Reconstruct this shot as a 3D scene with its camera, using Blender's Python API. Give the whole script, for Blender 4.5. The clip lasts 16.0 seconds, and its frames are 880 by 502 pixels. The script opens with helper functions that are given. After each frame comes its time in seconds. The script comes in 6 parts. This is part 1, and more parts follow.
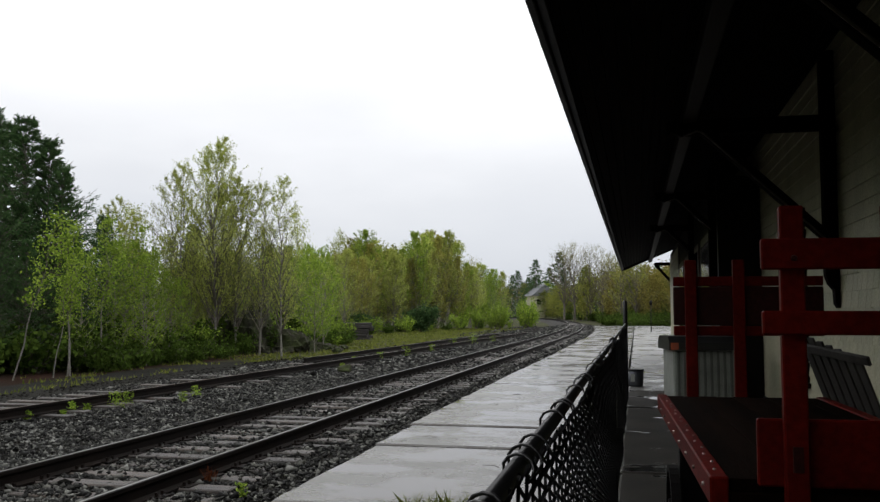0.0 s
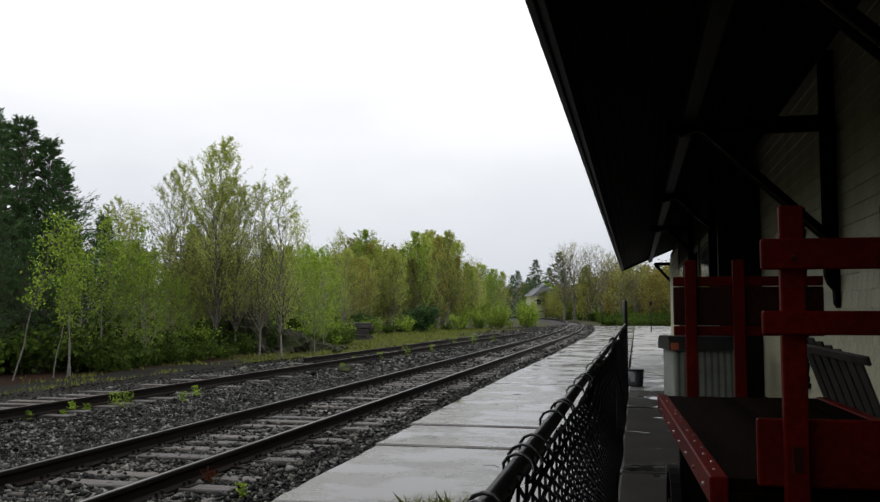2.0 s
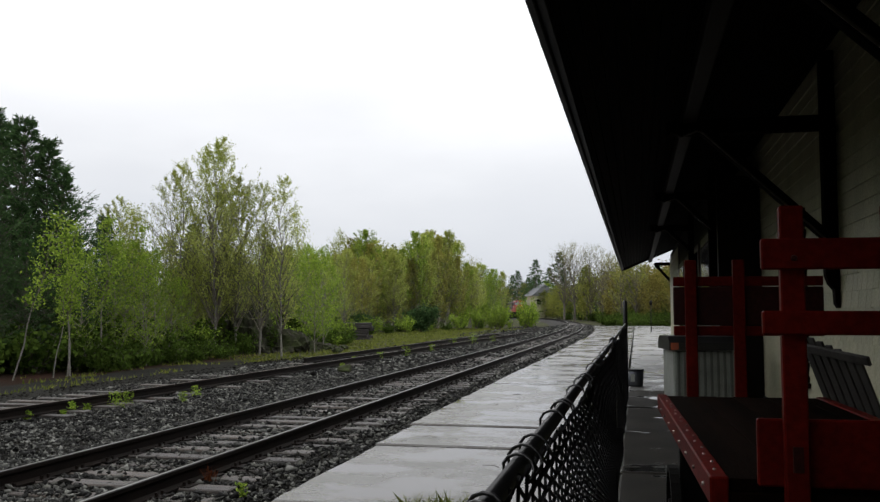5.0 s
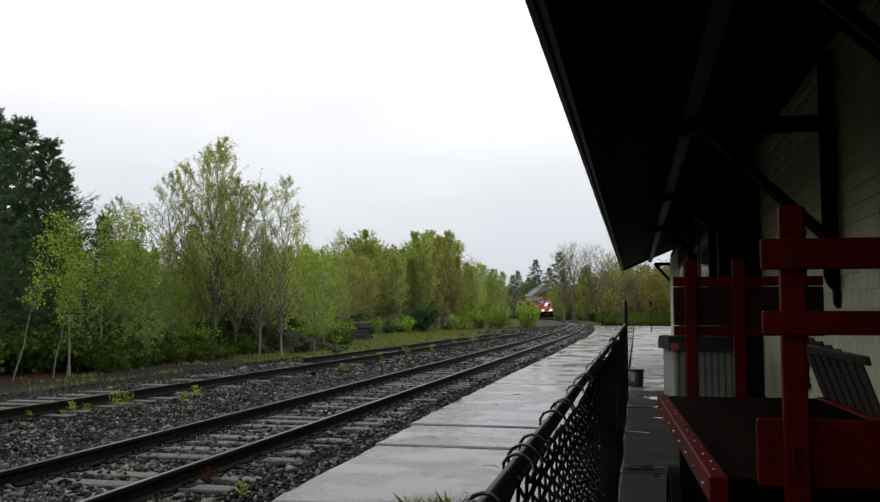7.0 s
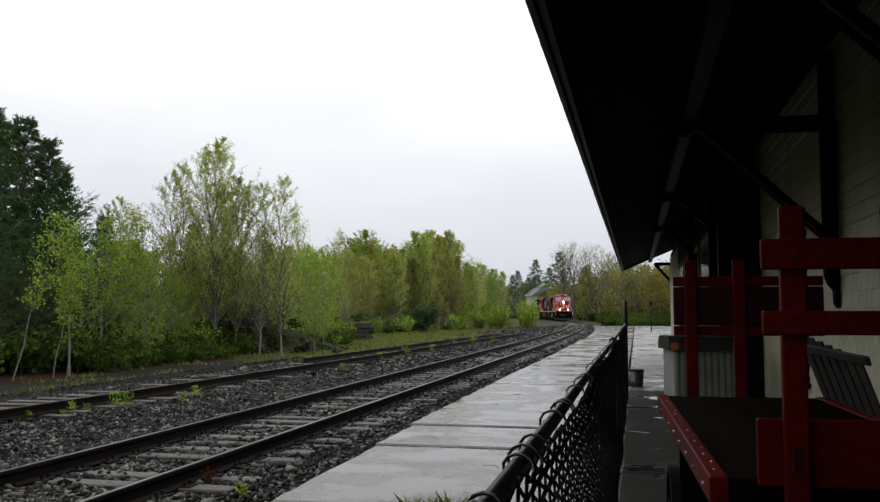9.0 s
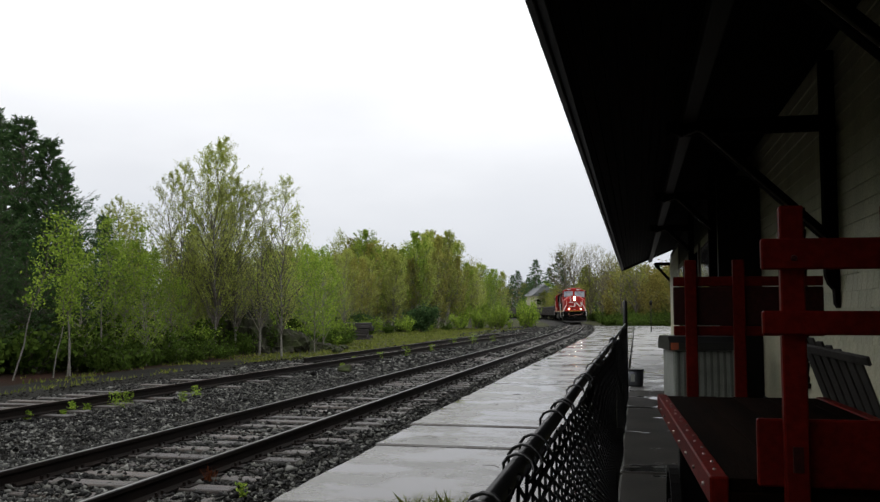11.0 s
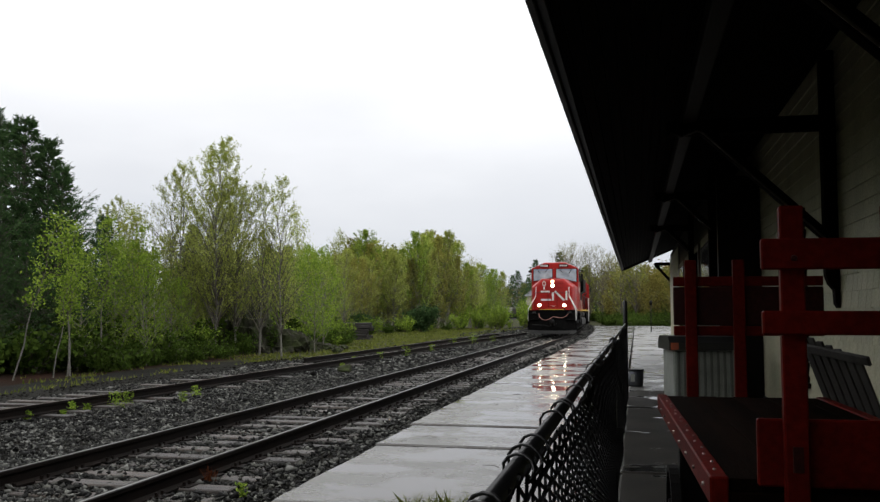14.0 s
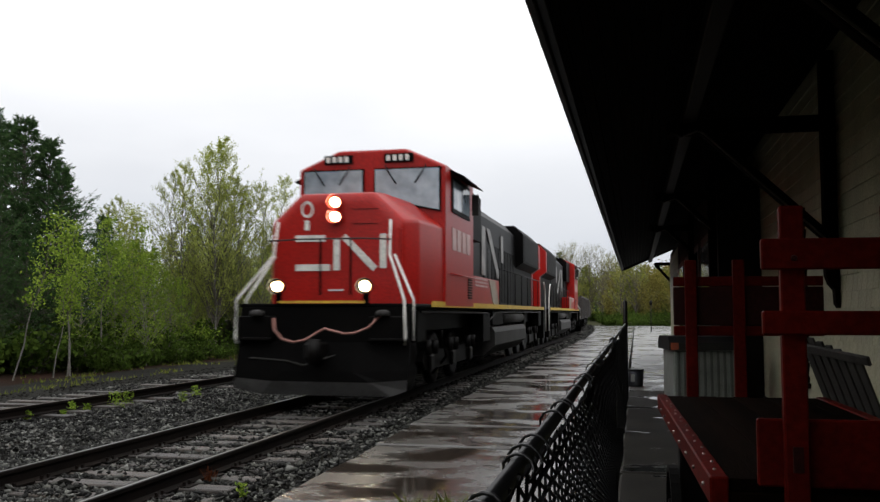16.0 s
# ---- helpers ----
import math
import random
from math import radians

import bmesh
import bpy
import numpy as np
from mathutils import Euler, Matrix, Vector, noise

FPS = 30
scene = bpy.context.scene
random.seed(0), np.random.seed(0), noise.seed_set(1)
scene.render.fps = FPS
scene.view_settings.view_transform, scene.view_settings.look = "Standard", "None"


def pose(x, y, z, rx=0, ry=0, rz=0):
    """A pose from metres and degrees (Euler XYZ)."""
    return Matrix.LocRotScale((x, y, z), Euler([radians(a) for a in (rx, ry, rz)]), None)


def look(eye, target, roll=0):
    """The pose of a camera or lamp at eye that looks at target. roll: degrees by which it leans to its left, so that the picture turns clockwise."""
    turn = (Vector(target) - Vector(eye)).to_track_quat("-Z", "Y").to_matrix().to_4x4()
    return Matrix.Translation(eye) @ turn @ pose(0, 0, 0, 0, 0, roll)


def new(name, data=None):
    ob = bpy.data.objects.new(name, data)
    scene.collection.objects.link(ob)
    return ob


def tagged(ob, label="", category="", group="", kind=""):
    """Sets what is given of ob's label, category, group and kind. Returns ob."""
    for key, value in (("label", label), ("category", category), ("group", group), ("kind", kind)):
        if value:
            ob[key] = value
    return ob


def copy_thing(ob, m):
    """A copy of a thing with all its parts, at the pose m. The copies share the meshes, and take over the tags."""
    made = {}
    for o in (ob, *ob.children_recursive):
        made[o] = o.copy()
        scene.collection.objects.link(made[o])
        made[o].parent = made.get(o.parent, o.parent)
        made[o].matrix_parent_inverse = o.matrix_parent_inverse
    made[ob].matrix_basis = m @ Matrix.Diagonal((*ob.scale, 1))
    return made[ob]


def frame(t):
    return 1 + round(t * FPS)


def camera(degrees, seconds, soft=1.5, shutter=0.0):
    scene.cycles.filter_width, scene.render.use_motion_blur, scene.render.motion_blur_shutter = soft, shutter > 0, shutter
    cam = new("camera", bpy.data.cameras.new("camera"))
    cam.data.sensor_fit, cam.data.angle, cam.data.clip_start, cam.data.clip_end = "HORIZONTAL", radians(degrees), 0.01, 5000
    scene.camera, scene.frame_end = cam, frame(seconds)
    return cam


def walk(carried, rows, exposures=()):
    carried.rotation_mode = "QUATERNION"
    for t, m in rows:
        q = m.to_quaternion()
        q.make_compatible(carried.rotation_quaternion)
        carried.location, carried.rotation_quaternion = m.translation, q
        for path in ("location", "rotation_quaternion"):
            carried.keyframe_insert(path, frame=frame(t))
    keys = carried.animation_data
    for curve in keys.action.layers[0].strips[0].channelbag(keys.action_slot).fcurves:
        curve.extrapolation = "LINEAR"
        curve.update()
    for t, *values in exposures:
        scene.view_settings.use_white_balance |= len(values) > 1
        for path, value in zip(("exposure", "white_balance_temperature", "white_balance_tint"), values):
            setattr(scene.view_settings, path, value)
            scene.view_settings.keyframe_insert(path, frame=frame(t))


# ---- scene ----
# World: x to the building, y along the straight track, z up; rail top at z = 0.
CAM_EYE = (0.0, 0.0, 1.46)
cam = camera(53.37, 16.0, soft=1.4, shutter=0.25)
YAW, PITCH = radians(12.6), radians(4.0)
AIM = (CAM_EYE[0] - math.sin(YAW) * math.cos(PITCH), CAM_EYE[1] + math.cos(YAW) * math.cos(PITCH), CAM_EYE[2] + math.sin(PITCH))
walk(cam, [(0.0, look(CAM_EYE, AIM)), (16.0, look(CAM_EYE, AIM))])

# ---- world and light ----
def make_world():
    w = bpy.data.worlds.new("overcast_world")
    scene.world = w
    w.use_nodes = True
    nt = w.node_tree
    nt.nodes.clear()
    N = nt.nodes.new
    out, bg = N("ShaderNodeOutputWorld"), N("ShaderNodeBackground")
    sky = N("ShaderNodeTexSky")
    sky.sky_type, sky.sun_disc = "NISHITA", False
    sky.sun_elevation, sky.sun_rotation = radians(50), radians(200)
    tc, sep = N("ShaderNodeTexCoord"), N("ShaderNodeSeparateXYZ")
    mp = N("ShaderNodeMapping")
    mp.inputs["Scale"].default_value = (1.0, 1.0, 3.2)
    nz = N("ShaderNodeTexNoise")
    nz.inputs["Scale"].default_value, nz.inputs["Detail"].default_value = 2.2, 5
    nz.inputs["Roughness"].default_value = 0.5
    ramp = N("ShaderNodeValToRGB")
    e = ramp.color_ramp.elements
    e[0].position, e[0].color = 0.0, (0.66, 0.69, 0.76, 1)
    e[1].position, e[1].color = 0.31, (1.25, 1.25, 1.27, 1)
    m = e.new(0.14)
    m.color = (0.86, 0.875, 0.915, 1)
    top = e.new(0.92)
    top.color = (2.15, 2.15, 2.2, 1)
    add = N("ShaderNodeMath")
    add.operation = "MULTIPLY_ADD"
    add.inputs[1].default_value = 0.20
    add.use_clamp = False
    sub = N("ShaderNodeMath")
    sub.operation = "SUBTRACT"
    sub.inputs[1].default_value = 0.10
    mix = N("ShaderNodeMix")
    mix.data_type = "RGBA"
    mix.inputs["Factor"].default_value = 0.93
    sc = N("ShaderNodeMix")
    sc.data_type, sc.blend_type = "RGBA", "MULTIPLY"
    sc.inputs["Factor"].default_value = 1.0
    sc.inputs[7].default_value = (0.1, 0.1, 0.1, 1)
    L = nt.links.new
    L(tc.outputs["Generated"], sep.inputs[0])
    L(tc.outputs["Generated"], mp.inputs[0])
    L(mp.outputs[0], nz.inputs["Vector"])
    L(nz.outputs["Fac"], add.inputs[0])
    L(sep.outputs["Z"], add.inputs[2])
    L(add.outputs[0], sub.inputs[0])
    L(sub.outputs[0], ramp.inputs[0])
    L(sky.outputs[0], sc.inputs[6])
    L(sc.outputs[2], mix.inputs[6])
    L(ramp.outputs[0], mix.inputs[7])
    L(mix.outputs[2], bg.inputs["Color"])
    bg.inputs["Strength"].default_value = 1.0
    L(bg.outputs[0], out.inputs[0])


make_world()
sun = new("sun", bpy.data.lights.new("sun", "SUN"))
sun.data.energy, sun.data.angle, sun.data.color = 0.5, radians(35), (1.0, 0.98, 0.94)
sun.matrix_world = look((0, 0, 0), (-0.25, 0.5, -1.0))
scene.view_settings.exposure = 0.0


# ---- materials ----
def mat(name, base, alt=None, rough=0.7, metal=0.0, scale=4.0, fine=60.0, bump=0.2, mottle=0.35, spec=0.5, coord="Object",
        rough_var=0.0, stretch=(1, 1, 1), random=0.0, island=0.0):
    m = bpy.data.materials.new(name)
    m.use_nodes = True
    nt = m.node_tree
    p = nt.nodes["Principled BSDF"]
    N, L = nt.nodes.new, nt.links.new
    tc, mp = N("ShaderNodeTexCoord"), N("ShaderNodeMapping")
    mp.inputs["Scale"].default_value = stretch
    L(tc.outputs[coord], mp.inputs[0])
    big, small = N("ShaderNodeTexNoise"), N("ShaderNodeTexNoise")
    for n, s, d in ((big, scale, 4), (small, fine, 3)):
        n.inputs["Scale"].default_value, n.inputs["Detail"].default_value = s, d
        L(mp.outputs[0], n.inputs["Vector"])
    alt = alt or tuple(c * 0.55 for c in base)
    mix = N("ShaderNodeMix")
    mix.data_type = "RGBA"
    mix.inputs[6].default_value, mix.inputs[7].default_value = (*base, 1), (*alt, 1)
    r = N("ShaderNodeMapRange")
    r.inputs[1].default_value, r.inputs[2].default_value = 0.5 - mottle * 0.5, 0.5 + mottle * 0.5 + 0.05
    L(big.outputs["Fac"], r.inputs[0])
    L(r.outputs[0], mix.inputs[0])
    col = mix.outputs[2]
    mul = N("ShaderNodeMix")
    mul.data_type, mul.blend_type = "RGBA", "MULTIPLY"
    mul.inputs[0].default_value = 0.55
    g = N("ShaderNodeMapRange")
    g.inputs[1].default_value, g.inputs[2].default_value = 0.3, 0.7
    g.inputs[3].default_value, g.inputs[4].default_value = 0.45, 1.25
    L(small.outputs["Fac"], g.inputs[0])
    L(col, mul.inputs[6])
    L(g.outputs[0], mul.inputs[7])
    col = mul.outputs[2]
    for amount, node, sock in ((random, "ShaderNodeObjectInfo", "Random"), (island, "ShaderNodeNewGeometry", "Random Per Island")):
        if amount:
            o, v, h = N(node), N("ShaderNodeMapRange"), N("ShaderNodeHueSaturation")
            v.inputs[3].default_value, v.inputs[4].default_value = 1 - amount, 1 + amount
            if sock == "Random":
                L(o.outputs[sock], v.inputs[0])
            else:
                v.inputs[4].default_value = 1 + amount * 4.2
                pw = N("ShaderNodeMath")
                pw.operation = "POWER"
                pw.inputs[1].default_value = 4.2
                L(o.outputs[sock], pw.inputs[0])
                L(pw.outputs[0], v.inputs[0])
            L(v.outputs[0], h.inputs["Value"])
            L(col, h.inputs["Color"])
            col = h.outputs[0]
    L(col, p.inputs["Base Color"])
    p.inputs["Roughness"].default_value, p.inputs["Metallic"].default_value = rough, metal
    p.inputs["Specular IOR Level"].default_value = spec
    if rough_var:
        rr = N("ShaderNodeMapRange")
        rr.inputs[1].default_value, rr.inputs[2].default_value = 0.35, 0.65
        rr.inputs[3].default_value, rr.inputs[4].default_value = max(0.02, rough - rough_var), rough + rough_var
        L(big.outputs["Fac"], rr.inputs[0])
        L(rr.outputs[0], p.inputs["Roughness"])
    if bump:
        b = N("ShaderNodeBump")
        b.inputs["Strength"].default_value, b.inputs["Distance"].default_value = bump, 0.01
        L(small.outputs["Fac"], b.inputs["Height"])
        L(b.outputs[0], p.inputs["Normal"])
    return m


def glow_mat(name, colour, strength):
    m = bpy.data.materials.new(name)
    m.use_nodes = True
    p = m.node_tree.nodes["Principled BSDF"]
    p.inputs["Base Color"].default_value = (*colour, 1)
    p.inputs["Emission Color"].default_value = (*colour, 1)
    p.inputs["Emission Strength"].default_value = strength
    return m


def leaf_mat(name, base, alt, light=0.45):
    m = bpy.data.materials.new(name)
    m.use_nodes = True
    nt = m.node_tree
    nt.nodes.clear()
    N, L = nt.nodes.new, nt.links.new
    out, d, t, mx = N("ShaderNodeOutputMaterial"), N("ShaderNodeBsdfDiffuse"), N("ShaderNodeBsdfTranslucent"), N("ShaderNodeMixShader")
    geo, tc, nz = N("ShaderNodeNewGeometry"), N("ShaderNodeTexCoord"), N("ShaderNodeTexNoise")
    nz.inputs["Scale"].default_value = 0.7
    L(tc.outputs["Object"], nz.inputs["Vector"])
    av = N("ShaderNodeMath")
    av.operation = "MULTIPLY_ADD"
    av.inputs[1].default_value = 0.8
    L(geo.outputs["Random Per Island"], av.inputs[0])
    h = N("ShaderNodeMath")
    h.operation = "MULTIPLY"
    h.inputs[1].default_value = 0.35
    L(nz.outputs["Fac"], h.inputs[0])
    L(h.outputs[0], av.inputs[2])
    mix = N("ShaderNodeMix")
    mix.data_type = "RGBA"
    mix.inputs[6].default_value, mix.inputs[7].default_value = (*base, 1), (*alt, 1)
    L(av.outputs[0], mix.inputs[0])
    o, v, hs = N("ShaderNodeObjectInfo"), N("ShaderNodeMapRange"), N("ShaderNodeHueSaturation")
    v.inputs[3].default_value, v.inputs[4].default_value = 0.75, 1.25
    L(o.outputs["Random"], v.inputs[0])
    L(v.outputs[0], hs.inputs["Value"])
    L(mix.outputs[2], hs.inputs["Color"])
    L(hs.outputs[0], d.inputs["Color"])
    L(hs.outputs[0], t.inputs["Color"])
    mx.inputs[0].default_value = light
    L(d.outputs[0], mx.inputs[1])
    L(t.outputs[0], mx.inputs[2])
    L(mx.outputs[0], out.inputs["Surface"])
    return m


def wet_mat(name, base, alt, puddle, dry=0.26, edge=(0.47, 0.60), spec=0.5):
    """Concrete under a film of rain: damp parts and smooth puddles by one mask."""
    m = mat(name, base, alt, 0.35, scale=1.3, fine=75, bump=0.06, spec=spec, random=0.14)
    nt = m.node_tree
    N, L = nt.nodes.new, nt.links.new
    p = nt.nodes["Principled BSDF"]
    old = p.inputs["Base Color"].links[0].from_socket
    tc, mp, nz, r = N("ShaderNodeTexCoord"), N("ShaderNodeMapping"), N("ShaderNodeTexNoise"), N("ShaderNodeMapRange")
    mp.inputs["Scale"].default_value = (0.7, 0.95, 1.0)
    nz.inputs["Scale"].default_value, nz.inputs["Detail"].default_value, nz.inputs["Roughness"].default_value = 1.1, 9, 0.62
    L(tc.outputs["Object"], mp.inputs[0])
    L(mp.outputs[0], nz.inputs["Vector"])
    r.inputs[1].default_value, r.inputs[2].default_value = edge
    L(nz.outputs["Fac"], r.inputs[0])
    mix = N("ShaderNodeMix")
    mix.data_type = "RGBA"
    L(r.outputs[0], mix.inputs[0])
    L(old, mix.inputs[6])
    mix.inputs[7].default_value = (*puddle, 1)
    L(mix.outputs[2], p.inputs["Base Color"])
    rr = N("ShaderNodeMapRange")
    rr.inputs[3].default_value, rr.inputs[4].default_value = dry, 0.07
    L(r.outputs[0], rr.inputs[0])
    L(rr.outputs[0], p.inputs["Roughness"])
    b = p.inputs["Normal"].links[0].from_node
    bs = N("ShaderNodeMapRange")
    bs.inputs[3].default_value, bs.inputs[4].default_value = 0.16, 0.012
    L(r.outputs[0], bs.inputs[0])
    L(bs.outputs[0], b.inputs["Strength"])
    return m


# Near-black bed: the shade in the gaps between stones is painted in.
M_BALLAST = mat("wet_ballast_gap_shade", (0.012, 0.0108, 0.008), (0.004, 0.0036, 0.0028), 0.9, scale=1.2, fine=22, bump=0.9, spec=0.05)
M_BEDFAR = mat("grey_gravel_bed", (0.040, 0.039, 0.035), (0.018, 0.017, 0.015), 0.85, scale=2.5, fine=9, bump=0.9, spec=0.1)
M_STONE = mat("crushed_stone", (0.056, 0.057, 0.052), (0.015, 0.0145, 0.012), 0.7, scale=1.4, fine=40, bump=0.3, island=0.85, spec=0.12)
M_PATH = mat("cinder_path", (0.0115, 0.011, 0.0085), (0.0055, 0.0052, 0.0038), 0.9, scale=0.8, fine=30, bump=0.8, spec=0.1)
M_GRASS = mat("short_grass_soil", (0.0456, 0.0528, 0.0132), (0.0216, 0.0186, 0.0102), 0.9, scale=0.35, fine=9, bump=0.8, spec=0.1)
M_RAIL = mat("rusty_rail_steel", (0.010, 0.007, 0.0055), (0.005, 0.004, 0.0035), 0.7, 0.0, scale=3, fine=60, spec=0.08)
M_RAILTOP = mat("polished_rail_head", (0.20, 0.195, 0.19), (0.13, 0.125, 0.12), 0.32, 1.0, scale=2, fine=80, bump=0.02)
M_RAILTOP2 = mat("worn_rail_head", (0.16, 0.12, 0.10), (0.09, 0.065, 0.05), 0.4, 0.7, scale=2, fine=60, bump=0.05)
M_TIE = mat("weathered_tie_wood", (0.056, 0.046, 0.038), (0.012, 0.0095, 0.008), 0.55, scale=5, fine=70, bump=0.8, stretch=(0.25, 2.5, 1), random=0.55, mottle=0.25)
M_CONC = wet_mat("wet_concrete", (0.0994, 0.0966, 0.0886), (0.0596, 0.0571, 0.0497), (0.030, 0.023, 0.018), 0.28, (0.475, 0.57), 0.5)
# Near slabs: the gloom under the eaves is put into a darker concrete.
M_WALK = wet_mat("wet_shade_concrete", (0.033, 0.03, 0.0232), (0.009, 0.0081, 0.00645), (0.006, 0.0055, 0.0045), 0.75, (0.575, 0.60), 0.22)
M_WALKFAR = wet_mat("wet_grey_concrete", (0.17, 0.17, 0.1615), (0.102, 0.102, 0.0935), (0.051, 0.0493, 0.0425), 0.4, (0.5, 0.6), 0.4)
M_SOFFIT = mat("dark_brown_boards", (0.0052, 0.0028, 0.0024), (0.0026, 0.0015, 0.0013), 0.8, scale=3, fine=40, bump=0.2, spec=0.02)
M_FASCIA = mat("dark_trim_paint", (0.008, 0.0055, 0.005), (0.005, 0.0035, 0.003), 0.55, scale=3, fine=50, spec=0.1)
M_PURLIN = mat("worn_brown_timber", (0.016, 0.010, 0.008), (0.008, 0.005, 0.004), 0.6, scale=3, fine=40, bump=0.2, spec=0.1)
M_ROD = mat("worn_iron_rod", (0.10, 0.085, 0.075), (0.04, 0.033, 0.03), 0.45, 0.4, scale=6, fine=50)
M_SHINGLE = mat("asphalt_shingle", (0.03, 0.028, 0.026), (0.015, 0.015, 0.015), 0.8, scale=5, fine=80)
M_SIDING = mat("cream_siding_paint", (0.447, 0.43, 0.288), (0.327, 0.314, 0.215), 0.55, scale=2, fine=50, bump=0.08)
M_SHINGLEWALL = mat("cream_shingle_paint", (0.447, 0.43, 0.288), (0.327, 0.314, 0.215), 0.55, scale=2, fine=50, bump=0.08, random=0.10)
M_FENCE = mat("black_vinyl_wire", (0.005, 0.005, 0.006), (0.008, 0.008, 0.008), 0.32, scale=5, fine=60, bump=0.02, spec=0.4)
M_REDPAINT = mat("red_wagon_paint", (0.0957, 0.00508, 0.00282), (0.0564, 0.00339, 0.00226), 0.5, scale=3, fine=35, bump=0.25, spec=0.05)
M_DECK = mat("dark_wet_planks", (0.0085, 0.0042, 0.0026), (0.003, 0.0018, 0.0012), 0.7, scale=4, fine=40, bump=0.3, spec=0.01, stretch=(3, 0.4, 1), random=0.4)
M_IRON = mat("black_iron", (0.00325, 0.00293, 0.00293), (0.00585, 0.00455, 0.0039), 0.5, spec=0.12)
M_LOCORED = mat("locomotive_red_paint", (0.344, 0.00898, 0.00598), (0.269, 0.00898, 0.00598), 0.35, scale=1.5, fine=30, bump=0.02, mottle=0.5, spec=0.25)
M_LOCOBLACK = mat("locomotive_black_paint", (0.0026, 0.0025, 0.0025), (0.0045, 0.004, 0.0036), 0.5, scale=2, fine=30, bump=0.05, spec=0.03)
M_LOCOGREY = mat("dusty_black_hood_paint", (0.0075, 0.0075, 0.0076), (0.004, 0.004, 0.004), 0.45, scale=2, fine=30, bump=0.05, spec=0.08)
M_BARK = mat("grey_bark", (0.11, 0.095, 0.08), (0.06, 0.05, 0.042), 0.9, scale=6, fine=40)
M_LEAF_A = leaf_mat("spring_leaf_green", (0.056, 0.118, 0.013), (0.285, 0.385, 0.058), 0.36)
M_LEAF_B = leaf_mat("spring_leaf_olive", (0.142, 0.182, 0.0303), (0.425, 0.466, 0.122), 0.38)
M_LEAF_C = leaf_mat("spring_leaf_bronze", (0.125, 0.13, 0.028), (0.34, 0.33, 0.085), 0.42)
# Far-tree leaves: olive and bronze at about 0.65, their dimness put into colour.
M_LEAF_E = leaf_mat("darkened_olive_leaf", (0.092, 0.112, 0.020), (0.275, 0.29, 0.072), 0.38)
M_LEAF_F = leaf_mat("darkened_brown_leaf", (0.085, 0.080, 0.019), (0.235, 0.205, 0.056), 0.38)
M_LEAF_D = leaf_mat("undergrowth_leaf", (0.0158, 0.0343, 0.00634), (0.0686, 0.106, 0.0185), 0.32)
M_NEEDLE = leaf_mat("pine_needle", (0.020, 0.052, 0.020), (0.075, 0.125, 0.045), 0.3)

M_GLASS = mat("dark_window_glass", (0.015, 0.017, 0.02), (0.01, 0.012, 0.015), 0.06, scale=1, fine=5, bump=0.0, spec=0.8)
M_TRIM = mat("brown_trim_paint", (0.06, 0.035, 0.03), (0.04, 0.025, 0.02), 0.5)
M_BOLT = mat("bright_bolt_metal", (0.32, 0.27, 0.25), (0.10, 0.07, 0.06), 0.4, 0.7, scale=9, random=0.6)
# Darker red copy: shade on the far rack is put into this colour.
M_REDDARK = mat("dark_red_shade_paint", (0.0275, 0.0033, 0.0022), (0.0165, 0.0022, 0.00165), 0.6, scale=3, fine=35, bump=0.15, spec=0.15)
M_BINPALE = mat("pale_green_plastic", (0.26, 0.273, 0.248), (0.186, 0.198, 0.174), 0.5)
M_BINRIB = mat("grey_green_rib", (0.11, 0.12, 0.1), (0.08, 0.085, 0.075), 0.55)
M_BLACKPLASTIC = mat("black_plastic", (0.012, 0.012, 0.013), (0.02, 0.02, 0.02), 0.35)
M_STICKER = mat("orange_sticker", (0.55, 0.12, 0.04), (0.35, 0.10, 0.06), 0.5, scale=12)
M_PAIL = mat("dark_pail_metal", (0.03, 0.035, 0.045), (0.05, 0.05, 0.05), 0.4, 0.5)
M_GREYWOOD = mat("weathered_grey_wood", (0.036, 0.0315, 0.027), (0.015, 0.0128, 0.0105), 0.75, scale=3, fine=40, stretch=(4, 4, 0.4))
M_GRASSBLADE = leaf_mat("grass_blade", (0.0633, 0.0943, 0.0161), (0.184, 0.196, 0.0483), 0.3)
M_DRYWEED = leaf_mat("dry_red_weed", (0.084, 0.021, 0.0084), (0.119, 0.0455, 0.021), 0.3)
M_LITTER = mat("brown_leaf_litter", (0.022, 0.0085, 0.0042), (0.008, 0.006, 0.0035), 0.9, scale=1.2, fine=14, bump=0.8, spec=0.1)
M_ROCK = mat("dark_mossy_rock", (0.042, 0.038, 0.032), (0.034, 0.046, 0.013), 0.85, scale=1.6, spec=0.1, fine=14, bump=0.8)
M_OLDTIE = mat("black_old_tie", (0.010, 0.009, 0.008), (0.022, 0.018, 0.015), 0.7, scale=4, fine=40)
M_PALEBARK = mat("weathered_birch_bark", (0.20, 0.19, 0.165), (0.08, 0.072, 0.06), 0.8, scale=7, fine=30, stretch=(1, 1, 2.5))
M_PALETWIG = mat("pale_twig_bark", (0.19, 0.175, 0.145), (0.10, 0.09, 0.075), 0.85, scale=6, fine=30)
M_DARKTWIG = mat("grey_brown_twig_bark", (0.12, 0.105, 0.085), (0.07, 0.06, 0.05), 0.9, scale=6, fine=30)
M_ROOFGREY = mat("grey_roof_shingle", (0.16, 0.165, 0.18), (0.12, 0.125, 0.13), 0.8)
M_WHITE = mat("off_white_paint", (0.72, 0.71, 0.66), (0.55, 0.54, 0.5), 0.4, scale=3, fine=30, bump=0.02)
